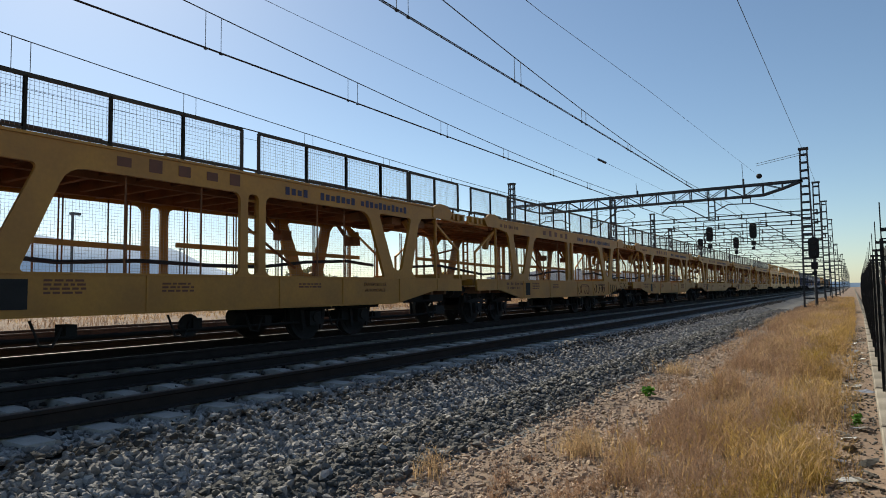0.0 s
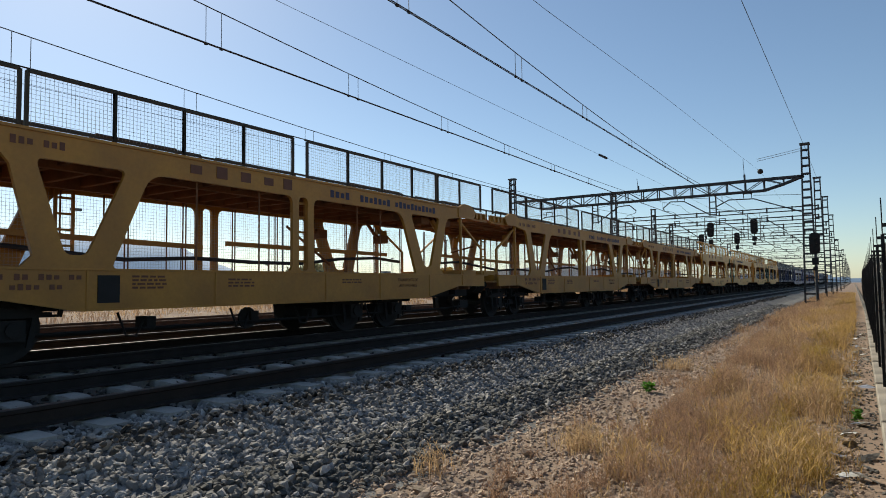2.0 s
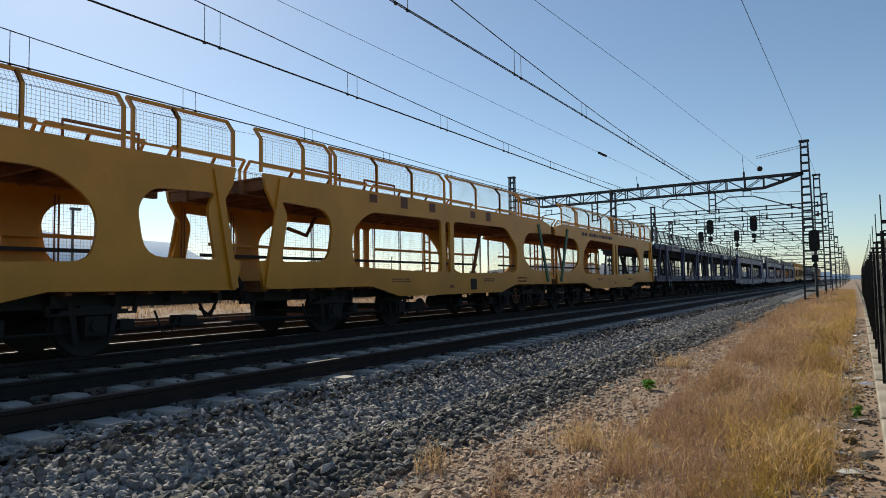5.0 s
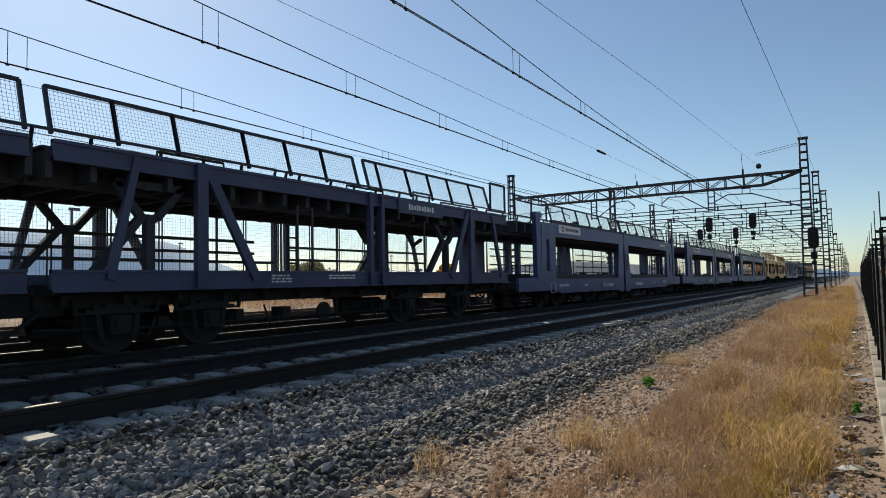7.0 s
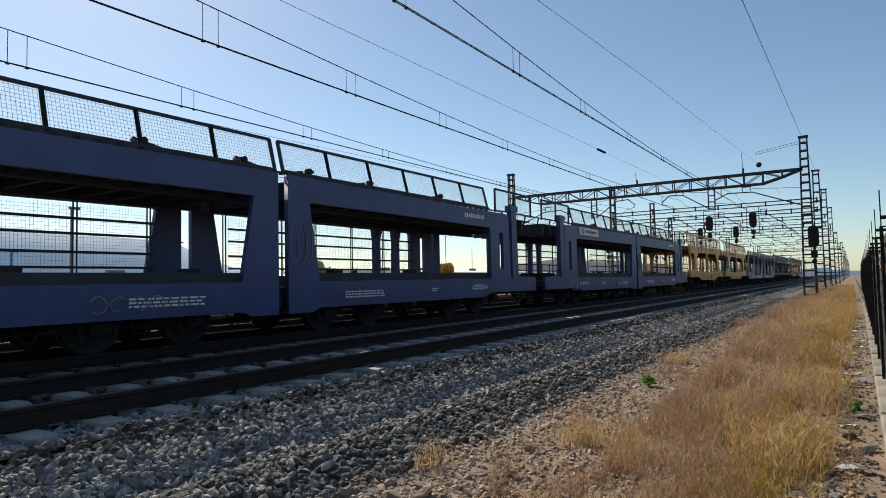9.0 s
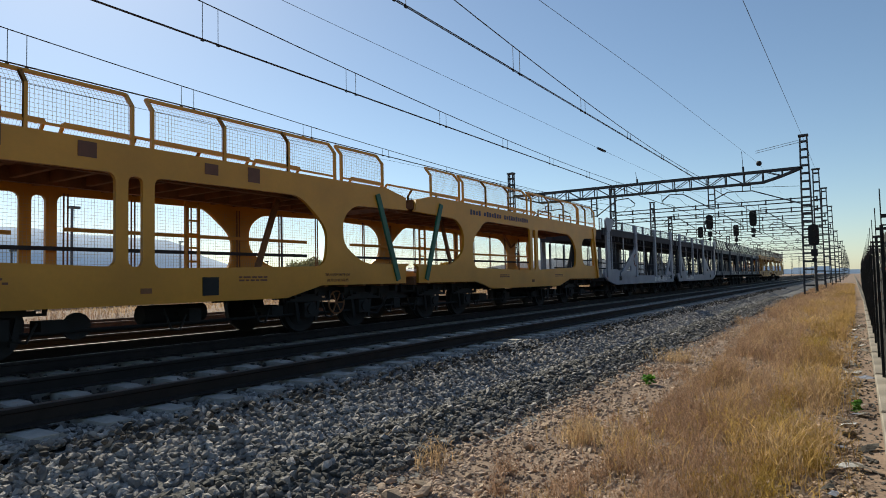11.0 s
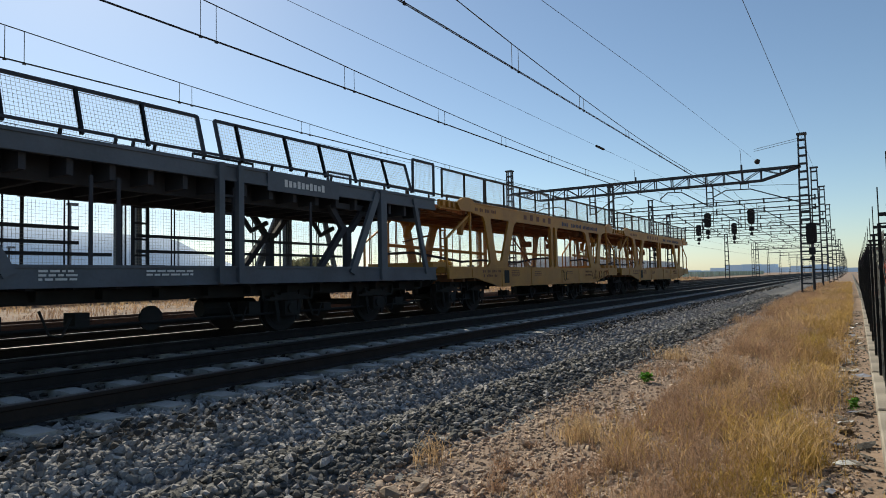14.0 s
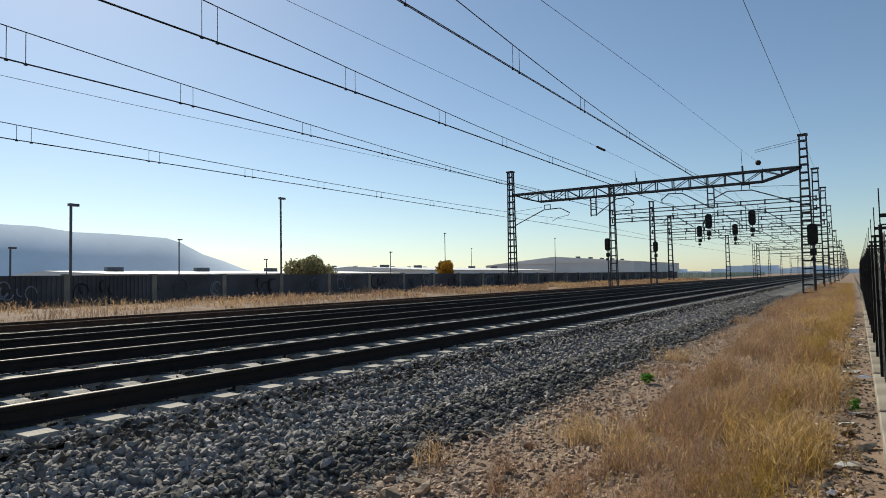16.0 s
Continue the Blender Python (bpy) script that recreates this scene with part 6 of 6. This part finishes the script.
# ---- pale grey wagon with tall riveted posts ----
def wagon_grey(label):
    H = 13.25
    mat = M_GREY
    w = thing("car_carrier_wagon", label, "railway wagon", "train wagons")
    for sgn in (-1, 1):
        def Y(u):
            return H + sgn * u
        y0, y1 = sorted((Y(0.2), Y(13.0)))
        outline = [(0.4, 1.0), (0.75, 0.62), (11.4, 0.62), (12.5, 0.8), (12.95, 1.0), (12.95, 1.3), (11.2, 1.3), (10.7, 1.2), (8.2, 1.02), (2.6, 1.0), (2.3, 1.1), (0.4, 1.1)]
        for s in (1, -1):
            plate("side_beam", [(Y(p[0]), p[1]) for p in outline], [], s * HALF, mat, w, 0.08)
            bm = bmesh.new()
            box(bm, s * HALF - 0.05, s * HALF + 0.05, y0, y1, 2.78, 3.06)
            bar(bm, (s * (HALF + 0.02), y0, 3.04), (s * (HALF + 0.02), y1, 3.04), 0.1, 0.05)
            part("upper_beam", bm, M_DARKDECK, w)
            for u, k, top in ((1.16, 0.37, 3.5), (4.75, 0.27, 3.44), (8.3, 0.3, 3.44), (12.52, 0.4, 3.4)):
                bm = bmesh.new()
                bar(bm, (s * (HALF + 0.06), Y(u), 0.95), (s * (HALF + 0.06), Y(u), top), 0.1, k, up=(0, 1, 0))
                for z in (2.5, 2.62, 2.85, 2.95):
                    for d in (-0.06, 0.06):
                        disc(bm, (s * (HALF + 0.12), Y(u + d), z), 0.018, 0.012, "x", 6)
                part("post", bm, mat, w)
            # struts that lean against two of the posts, and the wings on the end post
            strut = [(1.3, 2.78), (1.36, 2.5), (1.5, 2.15), (2.62, 1.08), (2.72, 1.0), (1.2, 1.0)]
            eye = fillet([(1.36, 1.95), (1.98, 1.24), (1.36, 1.16)], [0.1, 0.06, 0.06])
            plate("strut", [(Y(y), z) for y, z in strut], [[(Y(y), z) for y, z in eye]], s * (HALF + 0.05), mat, w)
            strut = [(8.4, 2.78), (8.46, 2.45), (8.6, 2.28), (10.5, 1.26), (10.85, 1.16), (10.85, 1.0), (8.25, 1.0)]
            eye = fillet([(9.25, 1.52), (10.0, 1.24), (9.25, 1.24)], 0.05)
            plate("strut", [(Y(y), z) for y, z in strut], [[(Y(y), z) for y, z in eye]], s * (HALF + 0.05), mat, w)
            wing = fillet([(12.32, 2.95), (11.82, 3.36), (11.95, 3.48), (12.75, 3.53), (12.98, 3.4), (12.72, 2.9)], [0.05, 0.05, 0.06, 0.08, 0.05, 0.05])
            plate("wing", [(Y(y), z) for y, z in wing], [], s * (HALF + 0.12), mat, w, 0.05)
            for u in (3.1, 6.65, 10.1, 11.8):
                bm = bmesh.new()
                bar(bm, (s * HALF, Y(u), 1.0), (s * HALF, Y(u), 3.5), 0.04, 0.06)
                part("thin_post", bm, mat, w)
        deck(w, *sorted((Y(0.1), Y(13.1))), 2.6, 3.0, M_DARKDECK, "upper_deck")
        deck(w, y0, y1, 0.8, 0.95, M_DARKDECK, "lower_deck")
        underframe(w, y0, y1, 0.8, [Y(u) for u in (0.9, 2.5, 7.4, 10.6)], y0, y1)
        for s in (1, -1):
            fence(w, sorted(Y(u) for u in (1.34, 3.1, 4.75, 6.65, 8.3, 10.1, 11.8)), 3.1, 3.46, mat, M_MESH, side=s, w=0.035)
            fence(w, sorted((Y(12.85), Y(13.2))), 3.06, 3.46, mat, M_MESH, side=s, w=0.035)
            fence(w, sorted((Y(0.45), Y(0.95))), 3.06, 3.46, mat, M_MESH, side=s, w=0.035)
        ys = sorted((Y(0.6), Y(12.2)))
        lower_mesh(w, ys[0], ys[1], 1.0, 2.5, M_DARKDECK, M_MESH, step=1.6)
        for z, a_, b_ in ((1.75, 0.6, 6.5), (1.45, 0.6, 12), (1.85, 7, 12)):
            lo, hi = sorted((Y(a_), Y(b_)))
            chock_bars(w, lo, hi, (z,), M_DARKDECK, h=0.06)
        for u in (2.9, 9.8):
            bm = bmesh.new()
            for x in (-1.1, 0.9):
                bar(bm, (x, Y(u), 2.75), (x, Y(u), 0.95), 0.16)
                bar(bm, (x, Y(u + 0.1), 2.6), (x, Y(u + 0.9), 1.0), 0.12)
            part_each("inner_column", bm, M_DARKDECK, w)
        bm = bmesh.new()
        for z in (1.3, 1.6, 2.0):
            bar(bm, (HALF, Y(12.3), z), (HALF, Y(0.5), z * 0.98), 0.02)
        part("guard_wire", bm, M_DARKDECK, w)
        for u in (3.0, 4.6, 6.4, 9.2):
            bm = bmesh.new()
            bar(bm, (1.2, Y(u), 3.0), (1.2, Y(u + 0.35), 3.16), 0.09)
            disc(bm, (1.2, Y(u + 0.3), 3.15), 0.06, 0.06, "x", 8)
            part("wheel_chock", bm, M_BLACK, w)
        for u in (1.15, 3.3, 10.6):
            bm = bmesh.new()
            a_, b_ = sorted((Y(u), Y(u + 0.35)))
            box(bm, 1.488, 1.498, a_, b_, 0.8, 0.99)
            part("dark_pocket", bm, M_BLACK, w)
        buffers(w, Y(12.95), sgn)
    letter_bars(w, H + 2.75, H + 4.9, 0.7, 0.24, 9, M_WHITE, x=1.498)
    letter_bars(w, H - 4.9, H - 2.3, 0.68, 0.26, 9, M_WHITE, x=1.498)
    lettering("TRANSPORTE DE", 0.1, H - 2.2, 0.95, M_WHITE, w, width=0.85, x=1.498)
    lettering("AUTOMOVILES", 0.1, H - 2.15, 0.82, M_WHITE, w, width=0.75, x=1.498)
    bm = bmesh.new()
    rod(bm, [(1.53, 4.75 + 0.28 * math.cos(t * 0.4), 1.75 + 0.28 * math.sin(t * 0.4)) for t in range(17)], 0.03, 5)
    part("emblem", bm, M_BROWN_INK, w)
    bm = bmesh.new()
    box(bm, -0.9, 0.9, H - 0.6, H + 0.6, 0.6, 0.9)
    part("joint", bm, M_BLACK, w)
    return w


WAGONS = []


def place(ob, s0):
    WAGONS.append((ob, s0))


va = wagon_v("weathered ochre yellow double-deck car carrier with V struts, empty")
place(va, 7.6 - 7.53)
for k, c in enumerate((-7.46, 22.65, 37.71, 52.8, 67.88, 82.92, 329.25, 344.2)):
    ob = copy_thing(va, pose(0, 0, 0))
    place(ob, c - 7.53)
    if k in (1, 6):
        tagged(ob, "ochre yellow double-deck car carrier with graffiti on its side beam")
        for a, b, z, ink, seed in (((8.2, 9.4, 0.74, M_BROWN_INK, 11), (10.0, 11.3, 0.76, M_BLACK, 12), (12.0, 13.2, 0.74, M_BLACK, 13), (13.4, 14.4, 0.98, M_BLACK, 14)) if k == 1 else ((8.1, 8.8, 0.78, M_BLACK, 15), (11.4, 13.4, 0.78, M_BROWN_INK, 16))):
            scrawl(ob, a, b, z, z + 0.4 if z < 0.9 else z + 0.22, ink, seed)
vb = wagon_round("bright yellow articulated car carrier with rounded openings and green stays")
place(vb, 104.05 - 13.53)
for c in (131.0, 254.4):
    place(copy_thing(vb, pose(0, 0, 0)), c - 13.53)
place(wagon_braced("dark blue articulated car carrier with braced posts and mesh screens", M_NAVY), 158.1 - 13.55)
vd = wagon_box("blue box-framed articulated car carrier with mesh screens", M_BLUE)
place(vd, 183.25 - 11.52)
for c in (206.3, 229.3):
    place(copy_thing(vd, pose(0, 0, 0)), c - 11.52)
place(wagon_grey("pale grey articulated car carrier with tall riveted posts"), 281.4 - 13.25)
place(wagon_braced("slate grey articulated car carrier with braced posts", M_SLATE, 13.55, False), 308.2 - 13.55)


def motions():
    """The train rolls past at an even speed, its wheels turning."""
    r = 0.46
    for ob, s0 in WAGONS:
        walk(ob, [(t, pose(TRAIN_X, s0 - SPEED * t, 0)) for t in (0.5 * k for k in range(33))])
        for wh in [c for c in ob.children if c.name.startswith("wheelset")]:
            y = wh.location.y
            walk(wh, [(k / FPS, Matrix.Translation((0, y, r)) @ Matrix.Rotation(SPEED * k / FPS / r, 4, "X")) for k in range(16 * FPS + 1)])


# ---- stones, grass and litter ----
make_stones()
make_grass()
make_litter()

motions()
